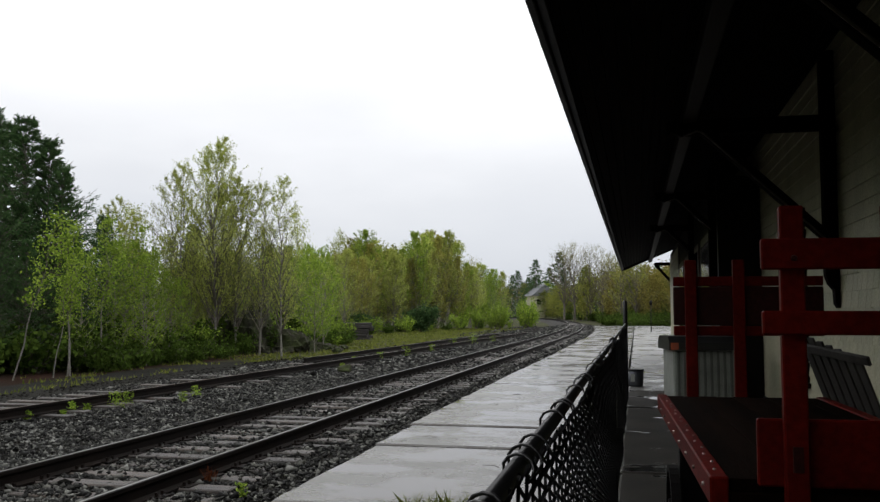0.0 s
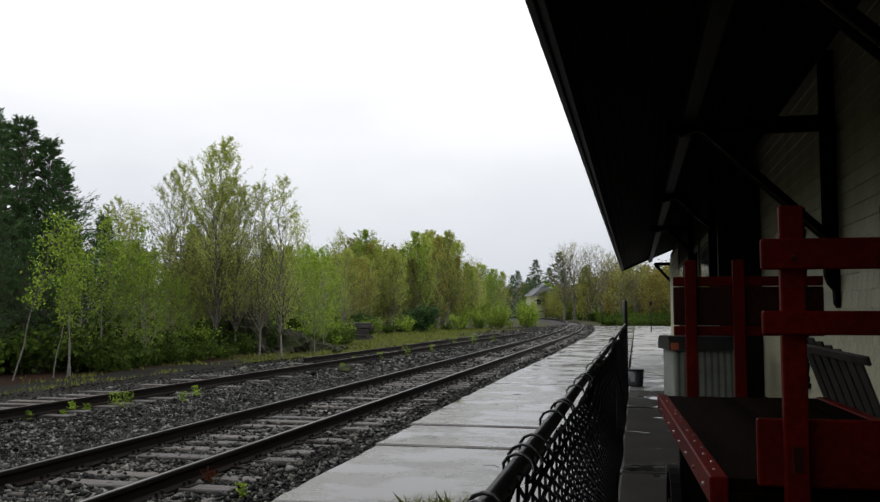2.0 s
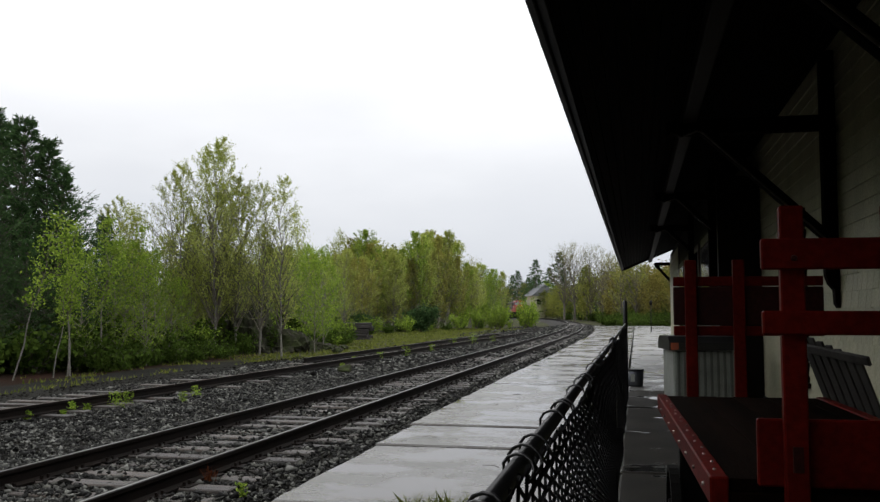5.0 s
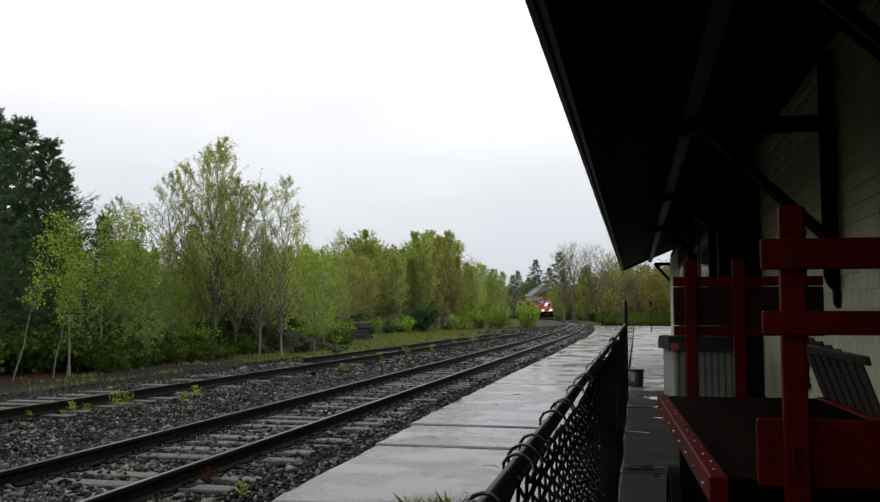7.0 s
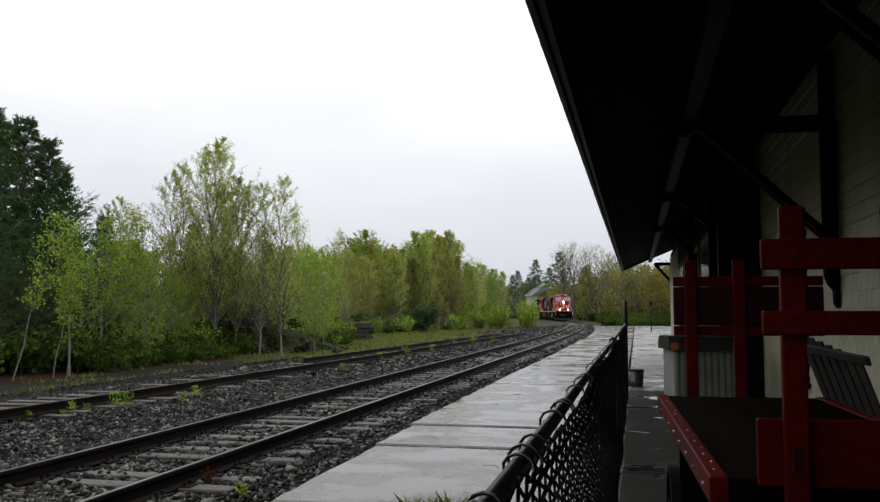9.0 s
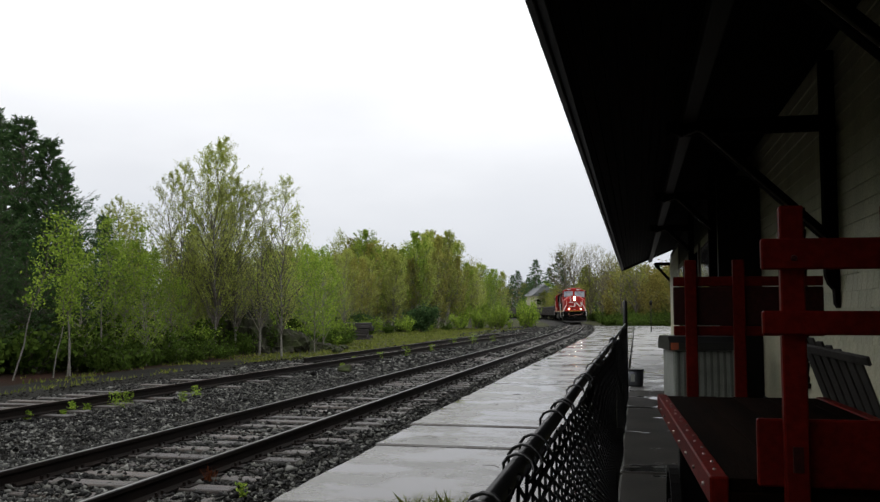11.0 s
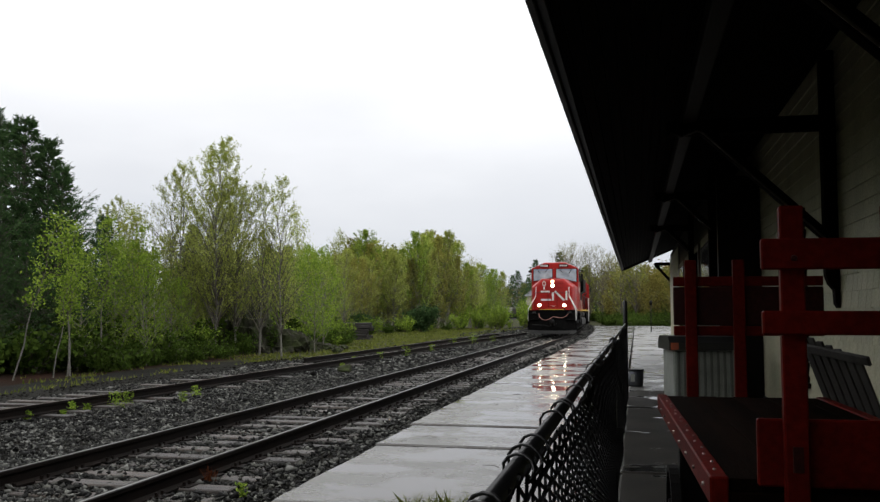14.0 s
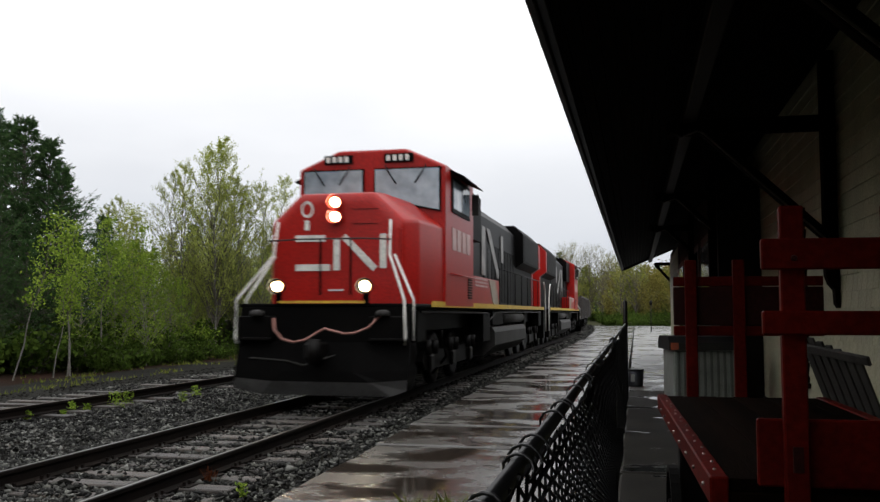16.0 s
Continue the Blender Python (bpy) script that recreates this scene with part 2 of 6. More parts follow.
M_YELLOW = mat("yellow_sill_paint", (0.62, 0.42, 0.03), (0.42, 0.28, 0.03), 0.45)
M_TANK = mat("dusty_grey_tank", (0.034, 0.032, 0.030), (0.014, 0.013, 0.012), 0.6, scale=2, fine=25, spec=0.2)
# Pale blue-grey base: the sky mirrored in the panes is put into colour.
M_WINDSHIELD = mat("windshield_painted_sky", (0.34, 0.39, 0.42), (0.18, 0.23, 0.27), 0.05, scale=1.2, fine=4, bump=0.0, spec=1.0)
M_HOSE = mat("faded_red_hose", (0.34, 0.16, 0.13), (0.24, 0.10, 0.08), 0.6)
M_LAMP_ON = glow_mat("lit_headlight", (1.0, 0.86, 0.62), 80.0)
# Emitting ring added round each lit lens; it paints the warm glare.
M_LAMP_RIM = glow_mat("painted_glare_ring", (1.0, 0.58, 0.2), 5.0)
M_PLOUGH = mat("worn_plough_steel", (0.0032, 0.003, 0.0029), (0.0016, 0.0015, 0.0015), 0.55, scale=2, fine=20, spec=0.02)
M_FOOT = mat("scoured_plough_foot", (0.045, 0.0438, 0.042), (0.021, 0.0198, 0.0186), 0.6, scale=3, fine=30)
M_BUFF = mat("weathered_buff_paint", (0.36, 0.31, 0.24), (0.24, 0.20, 0.16), 0.55, scale=2, fine=25)
M_HOODMARK = mat("grimy_white_paint", (0.34, 0.335, 0.325), (0.17, 0.165, 0.16), 0.55, scale=2.5, fine=25)
M_FADED = mat("faded_white_paint", (0.55, 0.42, 0.40), (0.42, 0.22, 0.20), 0.5)
M_TANKPALE = mat("pale_grey_car_paint", (0.45, 0.45, 0.43), (0.32, 0.31, 0.29), 0.55, scale=1.5, fine=20)
M_CARDARK = mat("grimy_freight_car_paint", (0.03, 0.028, 0.027), (0.055, 0.045, 0.038), 0.6, scale=1.5, fine=20)


# ---- mesh helpers ----
def mesh_of(name, verts, faces, material=None):
    me = bpy.data.meshes.new(name)
    me.from_pydata([tuple(v) for v in verts], [], [tuple(f) for f in faces])
    me.update()
    if material:
        me.materials.append(material)
    return me


def part(name, bm, material, parent=None, label=""):
    me = bpy.data.meshes.new(name)
    bm.to_mesh(me)
    bm.free()
    me.materials.append(material)
    ob = new(name, me)
    ob.parent = parent
    return tagged(ob, label=label)


def put(name, me, parent=None, m=None, label=""):
    ob = new(name, me)
    ob.parent = parent
    if m is not None:
        ob.matrix_basis = m
    return tagged(ob, label=label)


def empty(name, m=None):
    ob = new(name)
    if m is not None:
        ob.matrix_basis = m
    return ob


def box(lo, hi, bevel=0.0, bm=None, m=None):
    bm = bm or bmesh.new()
    vs = [bm.verts.new((x, y, z)) for x in (lo[0], hi[0]) for y in (lo[1], hi[1]) for z in (lo[2], hi[2])]
    fs = [bm.faces.new([vs[i] for i in q]) for q in ((0, 1, 3, 2), (4, 6, 7, 5), (0, 4, 5, 1), (2, 3, 7, 6), (0, 2, 6, 4), (1, 5, 7, 3))]
    if bevel:
        es = list({e for f in fs for e in f.edges})
        r = bmesh.ops.bevel(bm, geom=es, offset=bevel, segments=1, affect="EDGES", profile=0.5)
        vs = list({v for f in r["faces"] for v in f.verts} | {v for v in vs if v.is_valid})
    if m is not None:
        bmesh.ops.transform(bm, matrix=m, verts=[v for v in vs if v.is_valid])
    return bm


def tube(points, radius, sides=6, bm=None, caps=True):
    """A tube along points; radius may be a list."""
    bm = bm or bmesh.new()
    pts = [Vector(p) for p in points]
    rad = radius if isinstance(radius, (list, tuple)) else [radius] * len(pts)
    rings = []
    for i, p in enumerate(pts):
        d = (pts[min(i + 1, len(pts) - 1)] - pts[max(i - 1, 0)]).normalized()
        a = d.cross(Vector((0, 0, 1)) if abs(d.z) < 0.95 else Vector((1, 0, 0))).normalized()
        b = d.cross(a)
        rings.append([bm.verts.new(p + (a * math.cos(k * math.tau / sides) + b * math.sin(k * math.tau / sides)) * rad[i]) for k in range(sides)])
    for r0, r1 in zip(rings, rings[1:]):
        for k in range(sides):
            f = bm.faces.new((r0[k], r0[(k + 1) % sides], r1[(k + 1) % sides], r1[k]))
            f.smooth = True
    if caps:
        bm.faces.new(rings[0][::-1])
        bm.faces.new(rings[-1])
    return bm


def prism(profile, axis, a, b, bm=None):
    """Extrude a closed 2D profile along an axis from a to b."""
    bm = bm or bmesh.new()
    def at(u, v, w):
        return {"x": (w, u, v), "y": (u, w, v), "z": (u, v, w)}[axis]
    r0 = [bm.verts.new(at(u, v, a)) for u, v in profile]
    r1 = [bm.verts.new(at(u, v, b)) for u, v in profile]
    n = len(profile)
    for k in range(n):
        bm.faces.new((r0[k], r0[(k + 1) % n], r1[(k + 1) % n], r1[k]))
    bm.faces.new(r0[::-1])
    bm.faces.new(r1)
    bmesh.ops.recalc_face_normals(bm, faces=bm.faces[:])
    return bm


# ---- the line of the track ----
TRACK_X, BEND_Y, RADIUS = -4.97, 50.0, 750.0
TIGHT_Y, TIGHT_RADIUS = 185.0, 450.0


def track_at(s, off=0.0):
    """Place and heading (radians to the left) of the main track s metres along; off: metres to the right."""
    if s <= BEND_Y:
        return TRACK_X + off, s, 0.0
    a = (min(s, TIGHT_Y) - BEND_Y) / RADIUS
    h = a + max(0.0, s - TIGHT_Y) / TIGHT_RADIUS
    x = TRACK_X - RADIUS * (1 - math.cos(a)) - TIGHT_RADIUS * (math.cos(a) - math.cos(h))
    y = BEND_Y + RADIUS * math.sin(a) + TIGHT_RADIUS * (math.sin(h) - math.sin(a))
    return x + off * math.cos(h), y + off * math.sin(h), h


def siding_at(s, off=0.0):
    return -10.82 + 0.028 * s + off, s, -0.028


RAIL_PROFILE = [(-0.07, -0.17), (0.07, -0.17), (0.07, -0.155), (0.012, -0.135), (0.012, -0.045), (0.036, -0.035), (0.036, -0.004), (0.03, -0.001), (0.016, 0.0),
                (-0.016, 0.0), (-0.03, -0.001), (-0.036, -0.004), (-0.036, -0.035), (-0.012, -0.045), (-0.012, -0.135), (-0.07, -0.155)]


def rail(path, off, s0, s1, step, top, parent, z=0.0):
    ss = np.arange(s0, s1 + step * 0.5, step)
    verts, faces, n = [], [], len(RAIL_PROFILE)
    for s in ss:
        for u, v in RAIL_PROFILE:
            x, y, _ = path(s, off + u)
            verts.append((x, y, v + z))
    for i in range(len(ss) - 1):
        for k in range(n):
            faces.append((i * n + k, i * n + (k + 1) % n, (i + 1) * n + (k + 1) % n, (i + 1) * n + k))
    faces += [tuple(range(n))[::-1], tuple((len(ss) - 1) * n + k for k in range(n))]
    me = mesh_of("rail", verts, faces, M_RAIL)
    me.materials.append(top)
    for f in me.polygons:
        if abs(f.normal.z) > 0.5 and all(me.vertices[i].co.z > z - 0.0005 for i in f.vertices):
            f.material_index = 1
    return put("rail", me, parent, label="steel rail with a dark web and worn bright head")


TIES = []


def build_tracks():
    rng = random.Random(3)
    main = tagged(empty("railway_track"), "main line track with steel rails on weathered ties", "railway track", kind="structure")
    for off in (-0.755, 0.755):
        rail(track_at, off, -12, 644, 4.0, M_RAILTOP, main)
    bm = box((-1.3, -0.11, -0.17), (1.3, 0.11, 0.0), 0.012)
    tie = bpy.data.meshes.new("tie")
    bm.to_mesh(tie)
    bm.free()
    tie.materials.append(M_TIE)
    plate = bpy.data.meshes.new("tie_plates")
    bm = bmesh.new()
    for o in (-0.755, 0.755):
        box((o - 0.17, -0.09, 0.0), (o + 0.17, 0.09, 0.014), 0.0, bm)
        for dx in (-0.1, 0.1):
            for dy in (-0.05, 0.05):
                box((o + dx - 0.012, dy - 0.012, 0.01), (o + dx + 0.012, dy + 0.012, 0.05), 0.0, bm)
    bm.to_mesh(plate)
    bm.free()
    plate.materials.append(M_RAIL)
    s, i = 5.5, 0
    while s < 128:
        x, y, a = track_at(s)
        m = Matrix.Translation((x + rng.uniform(-0.06, 0.06), y, -0.165 + rng.uniform(-0.010, 0.010))) @ Euler((0, 0, a + rng.uniform(-0.025, 0.025))).to_matrix().to_4x4()
        put("tie", tie, main, m)
        TIES.append(y)
        if s < 45:
            put("tie_plates", plate, main, Matrix.Translation((x, y, -0.162)))
        s += 0.52 + rng.uniform(-0.05, 0.05)
    side = tagged(empty("siding_track"), "disused siding with rusty rails half buried in ballast", "railway track", kind="structure")
    rail(siding_at, 0.755, -5, 66, 6.0, M_RAILTOP2, side, -0.06)
    rail(siding_at, -0.755, 27.6, 66, 6.0, M_RAILTOP2, side, -0.06)
    for s in (13.0, 13.6, 14.3, 14.8, 15.5, 16.1, 17.0, 18.9, 20.3, 22.0, 27.5, 31.0, 36.0):
        x, y, a = siding_at(s)
        put("tie", tie, side, Matrix.Translation((x + rng.uniform(-0.1, 0.1), y, -0.238 + rng.uniform(-0.01, 0.01))) @ Euler((0, 0, -0.03 + rng.uniform(-0.06, 0.06))).to_matrix().to_4x4())


# ---- ground ----
def grid_sheet(name, x0, x1, y0, y1, step, fz, material):
    xs, ys = np.arange(x0, x1 + step * 0.5, step), np.arange(y0, y1 + step * 0.5, step)
    verts = [(x, y, fz(x, y)) for y in ys for x in xs]
    n = len(xs)
    faces = [(j * n + i, j * n + i + 1, (j + 1) * n + i + 1, (j + 1) * n + i) for j in range(len(ys) - 1) for i in range(n - 1)]
    me = mesh_of(name, verts, faces, material)
    for f in me.polygons:
        f.use_smooth = True
    return new(name, me)


def ballast_z(x, y):
    """Height of the ballast between the platform and the cinder path."""
    tx = track_at(y)[0]
    d = abs(x - tx)
    z = -0.195 if d < 1.5 else -0.195 - 0.10 * min(1.0, (d - 1.5) / 0.6)
    if x > tx + 1.5:
        z = -0.215
    return z + 0.022 * noise.noise(Vector((x * 2.2, y * 2.2, 0))) + 0.02 * noise.noise(Vector((x * 0.5, y * 0.5, 3)))


def build_ground():
    g = grid_sheet("ground", -900, 900, -300, 1500, 60, lambda x, y: -0.42, M_GRASS)
    tagged(g, "rough grass and bare soil beside the railway", "ground", kind="structure")
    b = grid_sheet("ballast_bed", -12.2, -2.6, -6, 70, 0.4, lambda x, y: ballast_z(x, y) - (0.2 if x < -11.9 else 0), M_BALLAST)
    tagged(b, "wet stone ballast between the rails, gap shade put into its colour", "ballast", kind="structure")
    verts, faces = [], []
    ss = np.arange(69, 645, 4.0)
    for s in ss:
        for off, z in ((-3.4, -0.42), (-2.2, -0.27), (-1.5, -0.205), (1.5, -0.205), (2.2, -0.27), (3.0, -0.42)):
            x, y, _ = track_at(s, off)
            verts.append((x, y, z))
    for i in range(len(ss) - 1):
        for k in range(5):
            faces.append((i * 6 + k, i * 6 + k + 1, i * 6 + 7 + k, i * 6 + 6 + k))
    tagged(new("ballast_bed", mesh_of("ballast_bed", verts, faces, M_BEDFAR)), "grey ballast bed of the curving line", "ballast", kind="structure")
    # The sheet also covers the verge beyond the path in the same dark colour.
    p = grid_sheet("cinder_path", -16.1, -11.6, -6, 34, 0.5, lambda x, y: -0.36 - max(0, -13.2 - x) * 0.012 - max(0, -15.6 - x) * 0.2 - max(0, y - 30) * 0.03 + 0.02 * noise.noise(Vector((x, y, 7))), M_PATH)
    tagged(p, "dark cinder track and dark verge beside the siding", "path", kind="structure")


# ---- platform ----
PLAT_Z = -0.07


def worn_slab(x0, x1, y0, y1, zb, zt, seed, wear=0.02, gap=0.014):
    """A slab with an uneven, crumbled outline and a chamfered rim."""
    rg = random.Random(seed)
    out = []
    for (ax, ay), (bx, by) in (((x0, y0), (x1, y0)), ((x1, y0), (x1, y1)), ((x1, y1), (x0, y1)), ((x0, y1), (x0, y0))):
        n = max(2, int(math.hypot(bx - ax, by - ay) / 0.22))
        for i in range(n):
            t = i / n
            w = wear * (1.6 if rg.random() < 0.12 else 0.5)
            out.append((ax + (bx - ax) * t + rg.uniform(-w, w) * 0.6, ay + (by - ay) * t + rg.uniform(-w, w) * 0.6))
    cx, cy = (x0 + x1) / 2, (y0 + y1) / 2
    def shrink(p, d):
        return p[0] + (d if p[0] < cx else -d), p[1] + (d if p[1] < cy else -d)
    bm = bmesh.new()
    rings = [[bm.verts.new((*shrink(p, gap), zb)) for p in out], [bm.verts.new((*shrink(p, gap), zt - 0.018)) for p in out],
             [bm.verts.new((*shrink(p, gap + 0.016 + rg.uniform(0, 0.008)), zt)) for p in out]]
    n = len(out)
    for a, b in zip(rings, rings[1:]):
        for k in range(n):
            bm.faces.new((a[k], a[(k + 1) % n], b[(k + 1) % n], b[k]))
    bm.faces.new(rings[-1])
    return bm


def build_platform():
    rng = random.Random(8)
    plat = tagged(empty("platform"), "low wet concrete station platform with open joints", "platform", kind="structure")
    cuts = [6.85, 9.95, 11.7, 18.6, 23.5, 27, 30.5, 34, 38, 42, 46, 50, 55, 60, 65, 70, 76, 82, 88, 95, 101.5]
    for a, b in zip(cuts, cuts[1:]):
        dz = {6.85: -0.016, 9.95: 0.0, 11.7: 0.016}.get(a, rng.uniform(-0.010, 0.018))
        x0 = track_at((a + b) / 2)[0] + 1.94 + rng.uniform(-0.05, 0.03)
        bm = worn_slab(x0, -0.22, a, b, PLAT_Z - 0.35, PLAT_Z + dz, int(a * 10), 0.04, 0.022)
        part("slab", bm, M_CONC, plat)
    part("joint_fill", box((-2.95, 6.9, -0.6), (-0.35, 60, PLAT_Z - 0.06)), M_PATH, plat)
    part("joint_fill", box((-3.3, 60, -0.6), (-0.35, 101.4, PLAT_Z - 0.06)), M_PATH, plat)
    w = tagged(empty("pavement"), "wet concrete walkway with puddles, painted darker for the shade under the eaves", "pavement", kind="structure")
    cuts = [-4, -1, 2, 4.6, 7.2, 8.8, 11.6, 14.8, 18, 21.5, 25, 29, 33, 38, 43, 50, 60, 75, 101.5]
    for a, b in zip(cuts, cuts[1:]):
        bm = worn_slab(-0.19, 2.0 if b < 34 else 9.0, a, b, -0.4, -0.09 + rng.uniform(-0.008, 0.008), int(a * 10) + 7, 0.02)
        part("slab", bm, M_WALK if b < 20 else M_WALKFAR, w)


# ---- station building ----
EAVE_X, EAVE_Z, ROOF_SLOPE, WALL_X, ROOF_END = -0.53, 3.16, 0.42, 2.0, 35.6


def roof_z(x):
    return EAVE_Z + (x - EAVE_X) * ROOF_SLOPE



BRACKETS = (4.8, 9.4, 15.0, 20.6)


def build_station():
    st = tagged(empty("station_building"), "old cream clapboard station with deep dark bracketed eaves", "station building", kind="structure")
    top = roof_z(WALL_X)
    part("wall", box((WALL_X + 0.02, -20, -0.3), (WALL_X + 0.3, 34.5, top + 0.1)), M_SIDING, st)
    board = bpy.data.meshes.new("clapboard")
    bm = prism([(-0.004, 0), (0.03, 0), (0.03, 0.168), (0.014, 0.168)], "y", -20, 15.0)
    bm.to_mesh(board)
    bm.free()
    board.materials.append(M_SIDING)
    z = -0.1
    while z < top - 0.1:
        put("clapboard", board, st, Matrix.Translation((WALL_X, 0, z)))
        z += 0.16
    cut = []
    for width in (0.17, 0.22, 0.28):
        bm = prism([(-0.012, 0), (0.012, 0), (0.012, 0.168), (0.006, 0.168)], "y", 0.003, width - 0.003)
        me = bpy.data.meshes.new("shingle")
        bm.to_mesh(me)
        bm.free()
        me.materials.append(M_SHINGLEWALL)
        cut.append((width, me))
    rng = random.Random(15)
    for k in range(14):
        y = 5.6 + rng.uniform(0, 0.2)
        while y < 9.9:
            width, me = rng.choice(cut)
            put("shingle", me, st, Matrix.Translation((WALL_X - 0.012, y, -0.1 + k * 0.16 + rng.uniform(-0.004, 0.004))))
            y += width
    part("baseboard", box((WALL_X - 0.03, -20, -0.3), (WALL_X + 0.02, 15, 0.12), 0.006), M_FASCIA, st)
    # Unseen cross wall behind the eye, added to darken wagon and soffit.
    part("wall", box((EAVE_X + 0.05, -2.6, -0.3), (WALL_X, -2.4, roof_z(WALL_X) - 0.05)), M_FASCIA, st)
    # window in the long wall
    win = part("window", box((WALL_X - 0.035, 11.2, 0.62), (WALL_X + 0.01, 12.62, 2.72)), M_FASCIA, st, "dark-framed sash window")
    for y0, y1, z0, z1 in ((11.32, 11.88, 0.75, 1.62), (11.94, 12.5, 0.75, 1.62), (11.32, 11.88, 1.7, 2.6), (11.94, 12.5, 1.7, 2.6)):
        part("pane", box((WALL_X - 0.042, y0, z0), (WALL_X - 0.036, y1, z1)), M_GLASS, win)
    part("window_sill", box((WALL_X - 0.09, 11.1, 0.56), (WALL_X + 0.01, 12.72, 0.62), 0.008), M_FASCIA, win)
    part("corner_board", box((WALL_X - 0.03, 6.9, 0.12), (WALL_X + 0.01, 7.15, top)), M_FASCIA, st)
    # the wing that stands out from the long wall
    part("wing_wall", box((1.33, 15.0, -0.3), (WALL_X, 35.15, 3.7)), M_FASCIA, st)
    shingle = bpy.data.meshes.new("shingle")
    bm = prism([(-0.004, 0), (0.03, 0), (0.03, 0.168), (0.014, 0.168)], "y", 0.0, 1.16)
    bm.to_mesh(shingle)
    bm.free()
    shingle.materials.append(M_SIDING)
    z = -0.1
    while z < 3.5:
        for i in range(6):
            put("shingle", shingle, st, Matrix.Translation((1.306, 28.2 + i * 1.165, z)))
        z += 0.165
    for y0 in (16.2, 19.2, 22.2, 25.2):
        w = part("window", box((1.295, y0, 0.7), (1.33, y0 + 2.2, 2.9)), M_TRIM, st, "brown-framed window of the wing")
        part("pane", box((1.285, y0 + 0.15, 0.85), (1.293, y0 + 2.05, 1.72)), M_GLASS, w)
        part("pane", box((1.285, y0 + 0.15, 1.8), (1.293, y0 + 2.05, 2.75)), M_GLASS, w)
    part("corner_board", box((1.29, 27.7, -0.1), (1.33, 28.2, 3.5)), M_TRIM, st)
    # roof: deck, soffit boards in one mesh, fascia and shingle courses
    x1 = 7.0
    # The overrun to y = -20 is unseen, added to keep light out.
    part("roof", prism([(EAVE_X, EAVE_Z + 0.03), (x1, roof_z(x1) + 0.03), (x1, roof_z(x1) + 0.16), (EAVE_X, EAVE_Z + 0.12)], "y", -20, ROOF_END), M_SHINGLE, st)
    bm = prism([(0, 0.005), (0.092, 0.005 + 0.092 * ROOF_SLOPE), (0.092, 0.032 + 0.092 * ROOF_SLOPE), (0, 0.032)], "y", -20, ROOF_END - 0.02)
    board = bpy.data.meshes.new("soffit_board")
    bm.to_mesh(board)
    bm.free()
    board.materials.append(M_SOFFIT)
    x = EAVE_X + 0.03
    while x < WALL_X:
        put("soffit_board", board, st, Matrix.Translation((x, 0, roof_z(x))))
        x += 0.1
    part("fascia", box((EAVE_X - 0.02, -20, EAVE_Z - 0.06), (EAVE_X + 0.025, ROOF_END, EAVE_Z + 0.1), 0.006), M_FASCIA, st)
    part("fascia_trim", box((EAVE_X + 0.026, -20, EAVE_Z - 0.02), (EAVE_X + 0.075, ROOF_END, EAVE_Z + 0.02), 0.004), M_FASCIA, st)
    rng = random.Random(4)
    bm = bmesh.new()
    y = 3.0
    while y < ROOF_END:
        w = rng.uniform(0.11, 0.17)
        d = rng.uniform(0.012, 0.035)
        box((EAVE_X - 0.03 - d, y, EAVE_Z + 0.085 - rng.uniform(0, 0.018)), (EAVE_X + 0.1, y + w - 0.012, EAVE_Z + 0.135 + rng.uniform(0, 0.01)), 0, bm)
        y += w
    tagged(part("shingle_edge", bm, M_SHINGLE, st), kind="stuff")
    part("rake_board", prism([(EAVE_X, EAVE_Z - 0.08), (WALL_X + 2, roof_z(WALL_X + 2) - 0.08), (WALL_X + 2, roof_z(WALL_X + 2) + 0.1), (EAVE_X, EAVE_Z + 0.12)], "y", ROOF_END, ROOF_END + 0.05), M_FASCIA, st)
    # purlin and brackets
    part("purlin", box((0.5, -20, roof_z(0.5) - 0.17), (0.64, ROOF_END - 0.1, roof_z(0.5) - 0.002), 0.01), M_PURLIN, st)
    for y in BRACKETS:
        x = WALL_X if y < 14 else 1.33
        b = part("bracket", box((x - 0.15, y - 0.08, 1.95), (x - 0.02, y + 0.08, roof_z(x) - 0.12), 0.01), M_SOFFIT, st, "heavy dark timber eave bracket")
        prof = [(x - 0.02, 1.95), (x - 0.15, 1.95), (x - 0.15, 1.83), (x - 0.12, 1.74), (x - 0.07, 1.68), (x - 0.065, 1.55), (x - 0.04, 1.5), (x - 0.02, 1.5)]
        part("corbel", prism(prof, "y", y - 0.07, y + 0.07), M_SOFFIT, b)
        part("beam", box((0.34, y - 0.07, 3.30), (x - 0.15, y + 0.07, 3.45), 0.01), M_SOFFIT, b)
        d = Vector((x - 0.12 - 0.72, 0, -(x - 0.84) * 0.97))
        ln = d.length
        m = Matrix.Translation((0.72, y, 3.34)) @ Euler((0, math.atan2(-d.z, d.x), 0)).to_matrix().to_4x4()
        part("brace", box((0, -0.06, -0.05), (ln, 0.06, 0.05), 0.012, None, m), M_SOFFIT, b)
        part("hook", tube([(0.36, y - 0.08, 3.30), (0.34, y - 0.1, 3.33), (0.42, y - 0.09, 3.31), (0.5, y - 0.08, 3.28)], 0.012, 6), M_PURLIN, b)
        part("tie_rod", tube([(0.50, y - 0.085, 3.28), (0.64, y - 0.085, 3.33), (0.70, y - 0.085, 3.31), (x - 0.12, y - 0.085, 3.31 - (x - 0.82) * 0.97)], 0.011, 6), M_ROD, b, "worn iron tie rod along the brace")
    # bracing under the far eave
    part("end_brace", box((0.75, 35.2, 3.28), (1.4, 35.32, 3.4), 0.01), M_SOFFIT, st)
